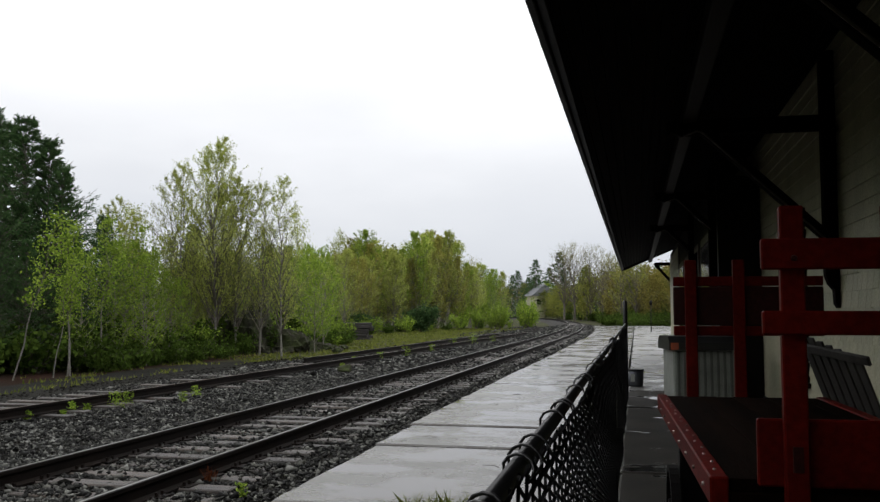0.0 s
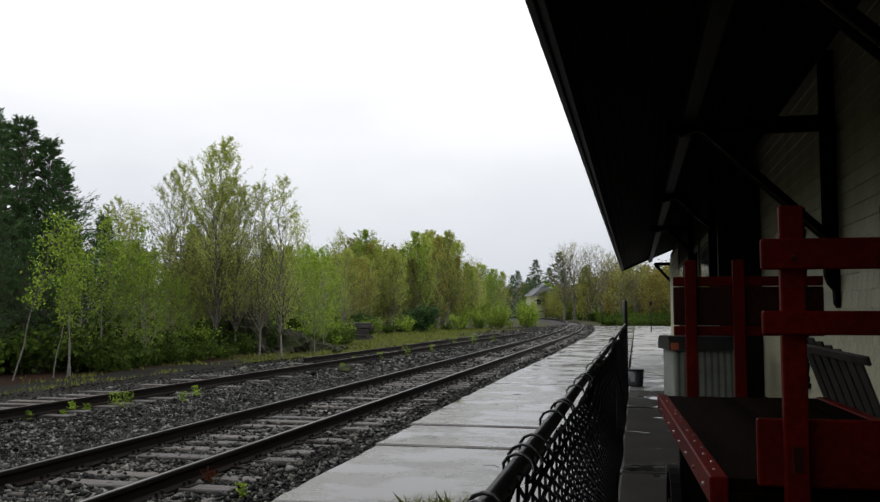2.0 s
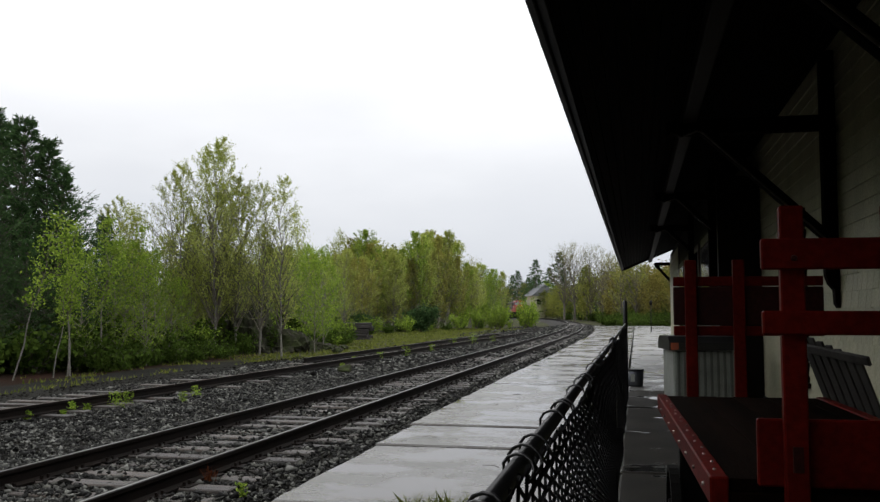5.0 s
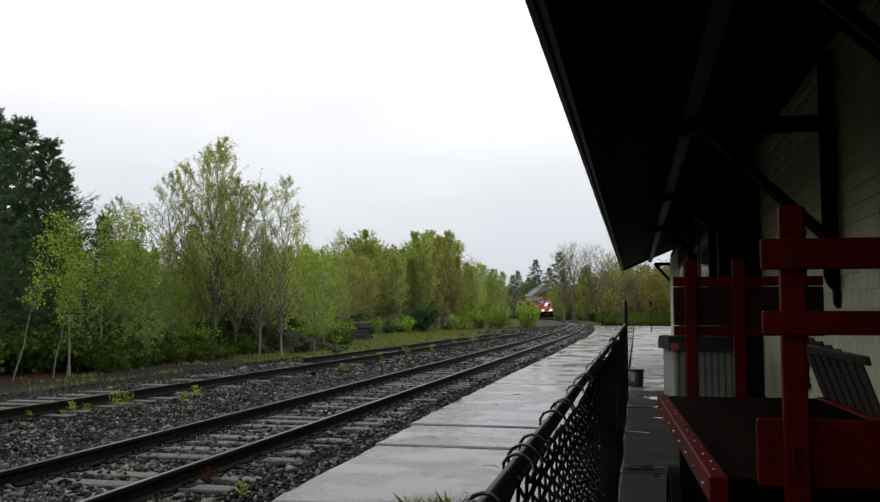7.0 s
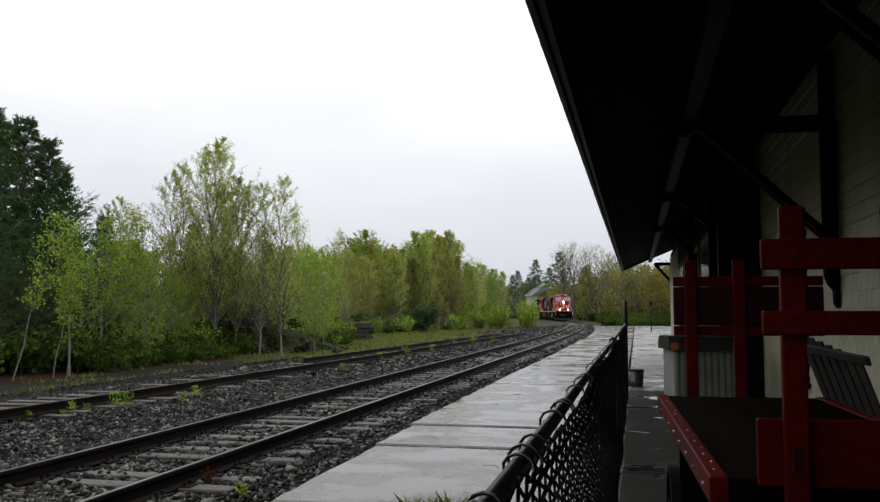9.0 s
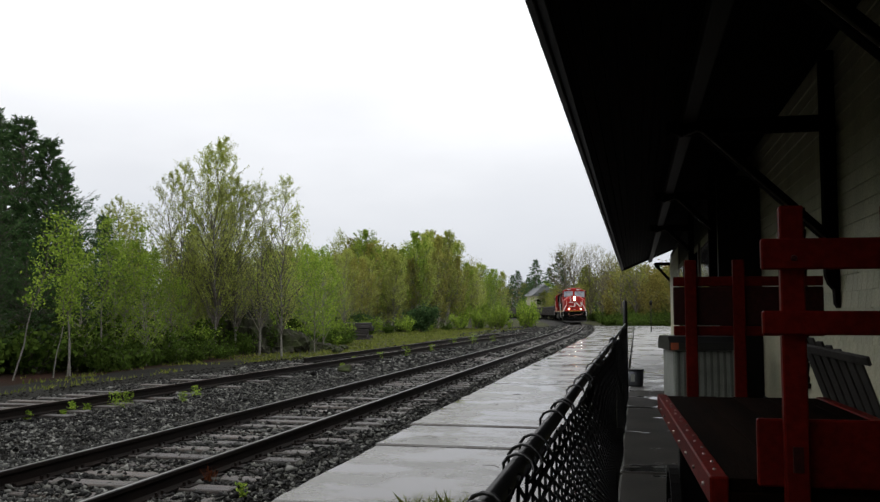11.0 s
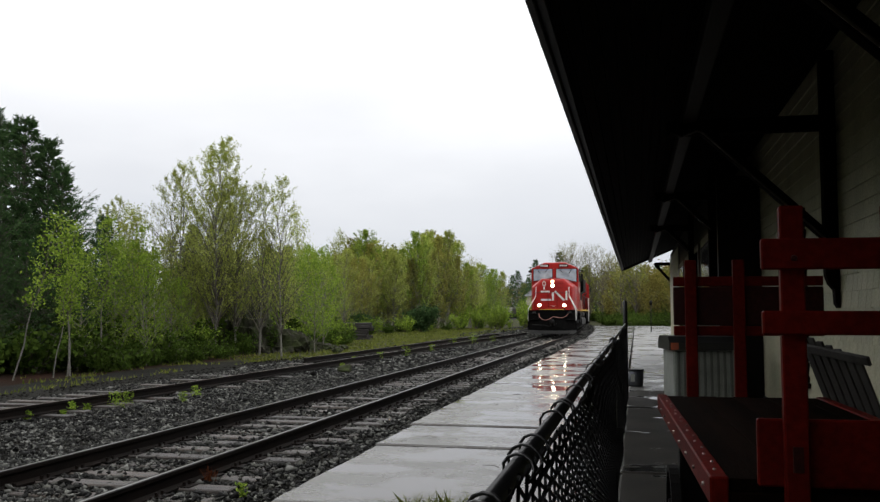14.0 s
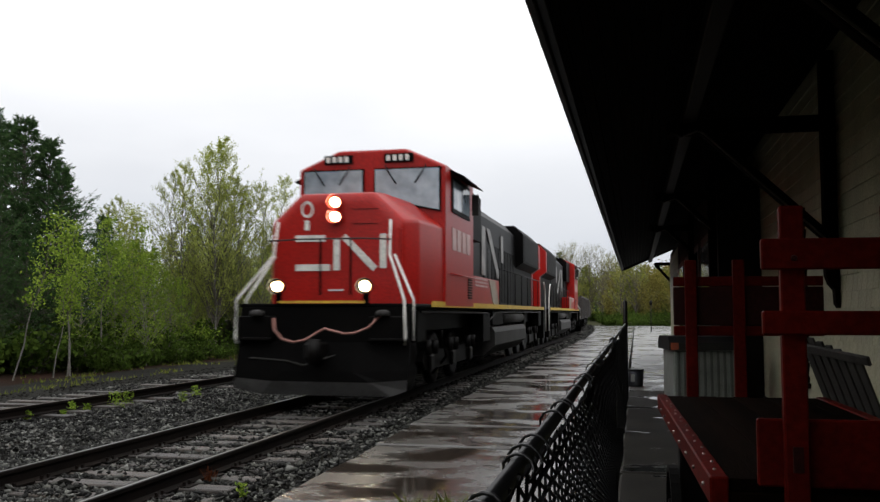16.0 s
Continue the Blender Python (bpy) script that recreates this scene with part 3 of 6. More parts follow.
    m = Matrix.Translation((0.72, 35.26, 3.36)) @ Euler((0, 0.85, 0)).to_matrix().to_4x4()
    part("end_brace", box((0, -0.06, -0.05), (0.9, 0.06, 0.05), 0.01, None, m), M_SOFFIT, st)


def chain_link(y0, y1, z0, z1, x, pitch, r, sides=3):
    """Zigzag wires that hook into one another, as one mesh."""
    verts, faces = [], []
    rng = random.Random(6)
    half = pitch * 0.5
    n = int((z1 - z0) / half)
    k = 0
    for i in range(int((y1 - y0) / pitch)):
        base = y0 + i * pitch + rng.uniform(-0.004, 0.004)
        last = None
        for j in range(n + 1):
            yy = base + (half * 1.08 if (j + i % 2) % 2 else -half * 1.08) + rng.uniform(-0.003, 0.003)
            xx = x + (0.004 if j % 2 else -0.004) + 0.012 * math.sin(base * 2.1 + j * 0.3)
            zz = z0 + j * half + rng.uniform(-0.003, 0.003)
            for q in range(sides):
                a = q * math.tau / sides
                verts.append((xx + r * math.cos(a), yy + r * 0.75 * math.sin(a), zz + r * 0.75 * math.sin(a)))
            if last is not None:
                for q in range(sides):
                    faces.append((last + q, last + (q + 1) % sides, k + (q + 1) % sides, k + q))
            last = k
            k += sides
    return mesh_of("mesh", verts, faces, M_FENCE)


def build_fence():
    f = tagged(empty("chain_link_fence"), "black vinyl-coated chain-link fence with a top rail", "fence", kind="structure")
    x = -0.192
    part("top_rail", tube([(x, -2, 1.205), (x, 7, 1.215), (x, 16, 1.25)], 0.0155, 12), M_FENCE, f)
    tagged(put("mesh", chain_link(-0.5, 16.0, -0.06, 1.235, x + 0.022, 0.050, 0.0040), f), kind="stuff")
    part("end_post", tube([(x, 16, -0.3), (x, 16, 1.64), (x, 16, 1.67)], [0.04, 0.04, 0.02], 12), M_FENCE, f)
    for y in (7.4, 11.7):
        p = part("post", tube([(x, y, -0.3), (x, y, 1.2)], 0.028, 10), M_FENCE, f)
        part("loop_cap", tube([(x, y - 0.04, 1.225), (x, y + 0.04, 1.225)], 0.03, 10), M_FENCE, p)
    rng = random.Random(9)
    for y in (1.03, 1.09, 1.40, 1.48, 1.62, 2.0, 2.24, 2.32, 2.75, 3.1, 3.3, 3.9, 4.4, 4.8, 5.3, 5.9, 6.3, 7.2, 7.9, 8.7):
        r = rng.uniform(0.021, 0.029)
        pts = []
        for i in range(10):
            a = radians(-60 + i * 32)
            pts.append((x + 0.004 + r * math.cos(a) * 1.1, y + i * 0.004 + rng.uniform(-0.003, 0.003), 1.209 + r * math.sin(a)))
        part("tie_wire", tube(pts, 0.0032, 5), M_FENCE, f)


def build_wagon():
    w = tagged(empty("baggage_wagon"), "red wooden baggage wagon with slatted end racks and dark deck", "wagon")
    zt = 0.86
    m0 = Matrix.Translation((0.25, 3.38, 0)) @ Euler((0, 0, 0.034)).to_matrix().to_4x4()
    W, LN = 1.15, 3.2

    def add(name, bm, material, parent=w, label=""):
        bmesh.ops.transform(bm, matrix=m0, verts=bm.verts[:])
        return part(name, bm, material, parent, label)
    for i in range(9):
        a = 0.07 + i * (W - 0.14) / 9
        add("deck_plank", box((a + 0.0015, 0.0, zt - 0.045), (a + (W - 0.14) / 9 - 0.0015, LN, zt - 0.002 - 0.003 * (i % 2))), M_DECK)
    for a, b in ((0.0, 0.068), (W - 0.068, W)):
        sill = add("side_sill", box((a, -0.02, zt - 0.098), (b, LN + 0.02, zt + 0.006), 0.006), M_REDPAINT)
        if a == 0.0:
            for k in range(17):
                y = 0.12 + k * 0.185
                add("bolt", tube([(0.034 + 0.012 * (k % 2), y, zt), (0.034 + 0.012 * (k % 2), y, zt + 0.012)], [0.010, 0.006], 6), M_BOLT, sill, "bright metal bolt head")
                if k % 2 == 0:
                    add("bolt", tube([(0.002, y + 0.05, zt - 0.055), (-0.010, y + 0.05, zt - 0.055)], [0.011, 0.007], 6), M_BOLT, sill, "bright metal bolt head")
    for y in (-0.02, LN - 0.05):
        add("end_sill", box((0.07, y, zt - 0.15), (W - 0.07, y + 0.07, zt - 0.048), 0.006), M_DECK)
    for end, y, f in (("near", -0.09, -1), ("far", LN + 0.03, 1)):
        rack = None
        for k in range(3):
            x = 0.25 + k * 0.345 if end == "near" else 0.21 + k * 0.335
            p = add("rack_stake", box((x, y, zt - 0.1), (x + 0.083, y + 0.045, zt + 0.98), 0.006), M_REDPAINT)
            rack = rack or p
            add("stake_plate", box((x + 0.024, y - 0.008, zt + 0.04), (x + 0.060, y - 0.001, zt + 0.13), 0.002), M_REDDARK, p, "dark worn stake plate") if end == "near" else None
            add("bolt", tube([(x + 0.04, y - 0.034, zt + 0.79), (x + 0.04, y - 0.042, zt + 0.79)], [0.012, 0.008], 7), M_REDDARK, p) if end == "near" else None
        rows = ((0.75, 0.86), (0.52, 0.605)) if end == "near" else ((0.79, 0.86), (0.505, 0.785), (0.43, 0.50))
        for i, (z0, z1) in enumerate(rows):
            yy = y - 0.034 if end == "near" else y + 0.046
            add("rack_board", box((0.18 if end == "near" else 0.13, yy, zt + z0), (W + 0.02, yy + 0.03, zt + z1), 0.006), M_REDPAINT if not (end == "far" and i == 1) else M_REDDARK)
        if end == "near":
            add("tail_board", box((0.165, y + 0.047, zt - 0.02), (W + 0.02, y + 0.075, zt + 0.22), 0.006), M_REDPAINT)
    # running gear
    for y in (0.55, 2.65):
        add("axle", tube([(0.05, y, 0.2), (W - 0.05, y, 0.2)], 0.025, 8), M_IRON)
        add("bolster", box((0.1, y - 0.06, 0.22), (W - 0.1, y + 0.06, zt - 0.15), 0.01), M_IRON)
        for x in (0.03, W - 0.09):
            bm = bmesh.new()
            n = 24
            for r0, r1, wd in ((0.235, 0.275, 0.06), (0.03, 0.055, 0.1)):
                ring = [[bm.verts.new((x + dx, y + r * math.cos(i * math.tau / n), 0.185 + r * math.sin(i * math.tau / n))) for i in range(n)] for dx, r in ((0, r0), (0, r1), (wd, r1), (wd, r0))]
                for q in range(4):
                    for i in range(n):
                        bm.faces.new((ring[q][i], ring[q][(i + 1) % n], ring[(q + 1) % 4][(i + 1) % n], ring[(q + 1) % 4][i]))
            wheel = add("wheel", bm, M_IRON, w, "black iron spoked wheel")
            for i in range(10):
                a = i * math.tau / 10
                add("spoke", tube([(x + 0.03, y + 0.05 * math.cos(a), 0.185 + 0.05 * math.sin(a)), (x + 0.03, y + 0.24 * math.cos(a), 0.185 + 0.24 * math.sin(a))], 0.011, 5), M_IRON, wheel)
    add("drawbar", tube([(0.16, -0.05, 0.62), (0.1, -0.12, 0.35), (0.12, -0.1, 0.05)], 0.018, 8), M_IRON)


def build_walk_things():
    # refuse bin
    b = tagged(empty("refuse_bin", pose(0.53, 13.5, -0.09, 0, 0, 9)), "pale ribbed refuse bin with a black lid by the wall", "bin")
    part("body", box((0, 0, 0.06), (0.93, 0.8, 0.99), 0.025), M_BINPALE, b)
    for i in range(9):
        part("rib", box((0.05 + i * 0.096, -0.018, 0.1), (0.09 + i * 0.096, -0.001, 0.97), 0.006), M_BINRIB, b)
    lid = part("lid", prism([(-0.07, 0.99), (0.85, 0.99), (0.83, 1.12), (0.72, 1.19), (0.04, 1.19), (-0.07, 1.1)], "x", -0.07, 1.0), M_BLACKPLASTIC, b, "black plastic lid")
    part("sticker", box((-0.05, -0.085, 1.0), (0.06, -0.076, 1.1)), M_STICKER, lid, "faded orange sticker")
    part("foot", box((0.04, 0.04, 0.0), (0.89, 0.76, 0.06)), M_BLACKPLASTIC, b)
    # pail
    p = tagged(empty("pail", pose(-0.03, 19.0, -0.085)), "small dark metal pail with a torn label", "pail")
    part("body", tube([(0, 0, 0), (0, 0, 0.02), (0, 0, 0.33)], [0.15, 0.155, 0.165], 20), M_PAIL, p)
    part("rim", tube([(0, 0, 0.33), (0, 0, 0.35)], [0.175, 0.172], 20), M_IRON, p)
    part("label", box((-0.1, -0.165, 0.1), (-0.02, -0.14, 0.25)), M_BINPALE, p, "pale torn paper label")
    # slatted chair
    c = tagged(empty("slatted_chair"), "weathered grey wooden slatted porch chair", "chair")
    c.matrix_basis = pose(1.70, 7.0, -0.09, 0, 0, 112) @ Matrix.Diagonal((1.0, 1.0, 1.1, 1))
    for i in range(7):
        x = -0.30 + i * 0.095
        m = Matrix.Translation((x, 0, 0.42)) @ Euler((radians(-24), 0, 0)).to_matrix().to_4x4()
        part("back_slat", box((0, 0, 0), (0.076, 0.018, 0.92 - 0.024 * (6 - i)), 0.004, None, m), M_GREYWOOD, c)
    m = Matrix.Translation((-0.36, 0, 0.42)) @ Euler((radians(-24), 0, 0)).to_matrix().to_4x4()
    part("top_rail", box((0, 0.019, 0.735), (0.74, 0.045, 0.80), 0.008, None, m @ Euler((0, radians(-5), 0)).to_matrix().to_4x4()), M_GREYWOOD, c)
    part("lower_rail", box((0, -0.02, 0.0), (0.76, 0.03, 0.07), 0.006, None, m), M_GREYWOOD, c)
    for i in range(5):
        part("seat_slat", box((-0.36, -0.5 + i * 0.1, 0.40), (0.40, -0.415 + i * 0.1, 0.42), 0.004), M_GREYWOOD, c)
    for x in (-0.40, 0.40):
        part("leg", box((x - 0.02, -0.48, 0), (x + 0.03, -0.42, 0.62), 0.005), M_GREYWOOD, c)
        part("leg", box((x - 0.02, 0.0, 0), (x + 0.03, 0.06, 0.75), 0.005), M_GREYWOOD, c)
        part("armrest", box((x - 0.05, -0.52, 0.62), (x + 0.06, 0.25, 0.65), 0.006), M_GREYWOOD, c)
    # lamp post beyond the platform
    lp = tagged(empty("lamp_post", pose(1.15, 72, -0.1)), "slim dark lamp post beside the path", "lamp post")
    part("pole", tube([(0, 0, 0), (0, 0, 2.1)], [0.045, 0.03], 8), M_IRON, lp)
    part("lantern", tube([(0, 0, 2.1), (0, 0, 2.18), (0, 0, 2.4), (0, 0, 2.52)], [0.06, 0.12, 0.15, 0.03], 6), M_IRON, lp)


# ---- loose stones, weeds and yard clutter ----
def stones(name, label, count, x0, x1, y0, y1, size, zf, seed, bias=1.0, material=None):
    nr = np.random.default_rng(seed)
    x = nr.uniform(x0, x1, count)
    y = y0 + (y1 - y0) * nr.random(count) ** bias
    keep = np.ones(count, bool)
    for c in (TRACK_X - 0.755, TRACK_X + 0.755):
        keep &= np.abs(x - c) > 0.10
    ties = np.array(TIES)
    near = np.abs(y[:, None] - ties[None]).min(1)
    which = np.abs(y[:, None] - ties[None]).argmin(1)
    buried = nr.choice((0.02, 0.08, 0.25, 0.6, 0.9), len(ties))[which]
    on_tie = (np.abs(x - TRACK_X) < 1.28) & (near < 0.12)
    keep &= ~on_tie | (nr.random(count) < buried)
    x, y, on_tie = x[keep], y[keep], on_tie[keep]
    z = np.array([zf(a, b) for a, b in zip(x, y)])
    z = np.where(on_tie, np.maximum(z, -0.172), z)
    n = len(x)
    s = size * np.exp(nr.normal(0, 0.35, n))
    octa = np.array([(1, 0, 0), (0, 1, 0), (-1, 0, 0), (0, -1, 0), (0, 0, 1), (0, 0, -1), ], float)
    v = octa[None] * nr.uniform(0.45, 1.35, (n, 6, 1)) + nr.normal(0, 0.27, (n, 6, 3))
    a = nr.uniform(0, math.tau, n)
    tilt = nr.normal(0, 0.5, n)
    cx, sx = np.cos(tilt)[:, None], np.sin(tilt)[:, None]
    v = np.stack([v[..., 0], v[..., 1] * cx - v[..., 2] * sx, v[..., 1] * sx + v[..., 2] * cx], -1)
    ca, sa = np.cos(a)[:, None], np.sin(a)[:, None]
    v = np.stack([v[..., 0] * ca - v[..., 1] * sa, v[..., 0] * sa + v[..., 1] * ca, v[..., 2] * 0.7], -1)
    v = v * s[:, None, None] + np.stack([x, y, z + s * 0.38], -1)[:, None]
    tri = np.array([(0, 1, 4), (1, 2, 4), (2, 3, 4), (3, 0, 4), (1, 0, 5), (2, 1, 5), (3, 2, 5), (0, 3, 5)])
    f = (tri[None] + (np.arange(n) * 6)[:, None, None]).reshape(-1, 3)
    me = bpy.data.meshes.new(name)
    me.vertices.add(6 * n)
    me.vertices.foreach_set("co", v.ravel())
    me.loops.add(len(f) * 3)
    me.loops.foreach_set("vertex_index", f.ravel())
    me.polygons.add(len(f))
    me.polygons.foreach_set("loop_start", np.arange(0, len(f) * 3, 3))
    me.update()
    me.validate()
    me.materials.append(material or M_STONE)
    return tagged(new(name, me), label, "stones", kind="stuff")


def build_stones():
    stones("ballast_stones", "loose wet crushed stones of the track bed", 105000, -12.0, -3.0, 6.0, 26.0, 0.022, ballast_z, 1, 1.4)
    stones("ballast_stones", "loose wet crushed stones of the track bed", 26000, -12.0, -3.0, 25.0, 70.0, 0.04, ballast_z, 2, 1.3)
    stones("ballast_stones", "loose crushed stones along the curve", 9000, -14.5, -3.4, 69.0, 112.0, 0.06, lambda x, y: -0.21 if abs(x - track_at(y)[0]) < 1.6 else -0.21 - 0.11 * min(1.9, abs(x - track_at(y)[0]) - 1.6), 5)
    stones("path_gravel", "fine dark cinders and gravel of the path", 4000, -13.6, -11.6, 9.0, 34.0, 0.022, lambda x, y: -0.37, 3, 1.2, M_PATH)


def tuft(name, label, category, x, y, z, h, n, seed, material, wide=0.012, leafy=False):
    """A tuft of blades or a small leafy weed."""
    nr = np.random.default_rng(seed)
    verts, faces = [], []
    for i in range(n):
        a, r = nr.uniform(0, math.tau), nr.uniform(0, h * 0.5)
        bx, by = r * math.cos(a), r * math.sin(a)
        if leafy:
            c = np.array((bx, by, nr.uniform(0.05, 1) * h))
            d, e = nr.normal(0, 1, 3), nr.normal(0, 1, 3)
            d, e = d / np.linalg.norm(d) * wide * 2, e / np.linalg.norm(e) * wide
            k = len(verts)
            verts += [c - d, c + e, c + d, c - e]
            faces.append((k, k + 1, k + 2, k + 3))
        else:
            t = np.array((nr.normal(0, 0.3), nr.normal(0, 0.3), 1.0)) * h * nr.uniform(0.5, 1.1)
            w = np.array((math.cos(a + 1.5), math.sin(a + 1.5), 0)) * wide * 0.5
            b = np.array((bx, by, 0))
            k = len(verts)
            verts += [b - w, b + w, b + t * 0.6 + w * 0.7, b + t + np.array((t[0] * 0.4, t[1] * 0.4, -0.1 * h)), b + t * 0.6 - w * 0.7]
            faces.append((k, k + 1, k + 2, k + 3, k + 4))
    ob = new(name, mesh_of(name, verts, faces, material))
    ob.matrix_basis = pose(x, y, z)
    return tagged(ob, label, category, kind="stuff")


def build_yard():
    rng = random.Random(31)
    for x, y, h in ((-9.7, 12.6, 0.16), (-9.6, 13.6, 0.2), (-9.25, 14.4, 0.3), (-9.3, 14.8, 0.28), (-9.5, 13.9, 0.14), (-8.7, 15.8, 0.2), (-9.0, 16.9, 0.22), (-9.4, 13.1, 0.12),
                    (-9.2, 31, 0.3), (-9.0, 34, 0.4), (-8.9, 38, 0.35), (-9.1, 44, 0.5), (-8.7, 47, 0.6), (-8.4, 52, 0.4), (-9.5, 29, 0.25), (-8.9, 26, 0.2), (-3.47, 7.38, 0.12)):
        tuft("weed", "small bright green weed growing in the ballast", "weed", x, y, ballast_z(x, y), h, int(70 + h * 240), int(x * -100 + y * 10), M_LEAF_A, 0.009 + h * 0.014, True)
    for i in range(9):
        tuft("grass_tuft", "tuft of green grass at the platform end", "grass", -1.75 + i * 0.085, 6.62 + rng.uniform(-0.1, 0.1), -0.16, 0.27, 70, i, M_GRASSBLADE, 0.008)
    tuft("dry_weed", "dry reddish weed beside the rail", "weed", -4.08, 7.98, ballast_z(-4.08, 7.98) + 0.02, 0.17, 60, 5, M_DRYWEED, 0.006)
    for k in range(5):
        nr2 = random.Random(k)
        y, x = 8.6 + k * 1.9, -2.3 + nr2.uniform(-0.3, 1.2)
        a = nr2.uniform(0, 3)
        tw = part("fallen_twig", tube([(0, 0, 0.006), (0.1 * math.cos(a), 0.1 * math.sin(a), 0.014), (0.2 * math.cos(a + 0.4), 0.2 * math.sin(a + 0.4), 0.006)], [0.005, 0.004, 0.002], 5), M_BARK)
        tw.matrix_basis = pose(x, y, PLAT_Z + 0.008)
        tagged(tw, "small dark twig fallen on the wet platform", "twig", "fallen twigs")
    # long grass along the edge of the wood
    nr = np.random.default_rng(12)
    verts, faces = [], []
    for i in range(24000):
        y = 8 + 92 * nr.random() ** 1.3
        x = -13.3 - 0.6 * math.sin(y * 0.9) * nr.random() - 8 * nr.random() if y < 32 else -12.1 - 10.5 * nr.random()
        if y < 32 and (x > -13.6 or noise.noise(Vector((x * 0.7, y * 0.5, 4))) < 0.12):
            continue
        h = nr.uniform(0.05, 0.15)
        a = nr.uniform(0, math.tau)
        w = (0.02 + y * 0.0005) * np.array((math.cos(a), math.sin(a), 0))
        b = np.array((x, y, -0.43 if y > 32 or x < -15.8 else -0.395))
        k = len(verts)
        verts += [b - w, b + w, b + np.array((nr.normal(0, 0.05), nr.normal(0, 0.05), h))]
        faces.append((k, k + 1, k + 2))
    tagged(new("meadow_grass", mesh_of("meadow_grass", verts, faces, M_GRASSBLADE)), "short yellow-green spring grass along the wood", "grass", kind="stuff")
    # dry leaf litter under the trees
    g = grid_sheet("leaf_litter", -30, -15.2, 12, 36, 1.0, lambda x, y: -0.40 + 0.04 * noise.noise(Vector((x * 0.6, y * 0.6, 1))) - (0.06 if x > -15.8 else 0), M_LITTER)
    tagged(g, "brown leaf litter on the woodland floor", "leaf litter", kind="structure")
    # rock outcrop
    for n, (x, y, sx, sy, sz, r) in enumerate(((-18.6, 38.0, 1.5, 1.2, 1.5, 10), (-17.5, 38.2, 1.4, 1.2, 2.0, 60), (-16.5, 38.5, 1.3, 1.1, 1.35, 40), (-15.7, 39.2, 1.1, 0.9, 0.9, 75), (-20.0, 38.2, 1.3, 1.1, 1.2, 0), (-15.3, 41.5, 0.9, 0.6, 0.4, 20),
                                                (-17.0, 37.2, 0.8, 0.7, 0.9, 110), (-18.2, 36.9, 0.9, 0.6, 0.8, 150))):
        bm = bmesh.new()
        bmesh.ops.create_icosphere(bm, subdivisions=4, radius=1.0)
        for v in bm.verts:
            q = v.co * 1.5 + Vector((n * 7, 0, 0))
            v.co *= 1 + 0.4 * noise.noise(q) - 0.45 * abs(noise.noise(q * 1.9)) + 0.2 * noise.noise(q * 4.3) + 0.1 * noise.noise(q * 9)
            step = round(v.co.z * 5 + 0.8 * noise.noise(q * 0.8)) / 5
            v.co.z += (step - v.co.z) * 0.65
            v.co = Vector((v.co.x * sx, v.co.y * sy, max(v.co.z, -0.4) * sz))
        rk = part("boulder", bm, M_ROCK)
        rk.matrix_basis = pose(x, y, -0.42, 0, 0, r)
        tagged(rk, "dark mossy rock outcrop at the edge of the wood", "rock")
    # stack of old timbers
    st = tagged(empty("timber_pile", pose(-18.75, 57.2, -0.42, 0, 0, 14)), "pile of old black railway timbers on the grass", "timber pile")
    for k in range(6):
        for i in range(5 - k // 2):
            ln = rng.uniform(0.8, 1.1)
            p = part("timber", box((-ln, -0.12, 0), (ln, 0.11, 0.18), 0.012), M_OLDTIE, st)
            p.matrix_basis = pose(rng.uniform(-0.15, 0.15) + 0.05 * k, -0.55 + i * 0.27 + k * 0.1, 0.195 * k, rng.uniform(-8, 8), rng.uniform(-5, 5), rng.uniform(-22, 22))
    # old rails and ties lying beyond the siding's end
    for i in range(8):
        y = 80 + i * 2.4 + rng.uniform(-0.6, 0.6)
        bm = box((-0.6, -0.09, 0), (0.6, 0.09, 0.15), 0.012)
        p = part("old_tie", bm, M_OLDTIE)
        p.matrix_basis = pose(-0.112 * y + rng.uniform(-0.8, 0.8), y, -0.40, rng.uniform(-3, 3), rng.uniform(-4, 4), rng.uniform(-35, 35))
        tagged(p, "discarded black tie lying on the ballast", "railway tie", "discarded ties")
    for i, (x, y) in enumerate(((-8.28, 24.47), (-13.6, 39.0), (-14.2, 41.5))):
        bm = bmesh.new()
        bmesh.ops.create_icosphere(bm, subdivisions=2, radius=0.23)
        for v in bm.verts:
            v.co *= 1 + 0.5 * noise.noise(v.co * 7 + Vector((i * 5, 0, 0)))
            v.co.z *= 0.7
        p = part("loose_rock", bm, M_ROCK)
        p.matrix_basis = pose(x, y, ballast_z(x, y) + 0.07 if x > -12 else -0.3)
        tagged(p, "single dark rock lying on the ballast", "rock")


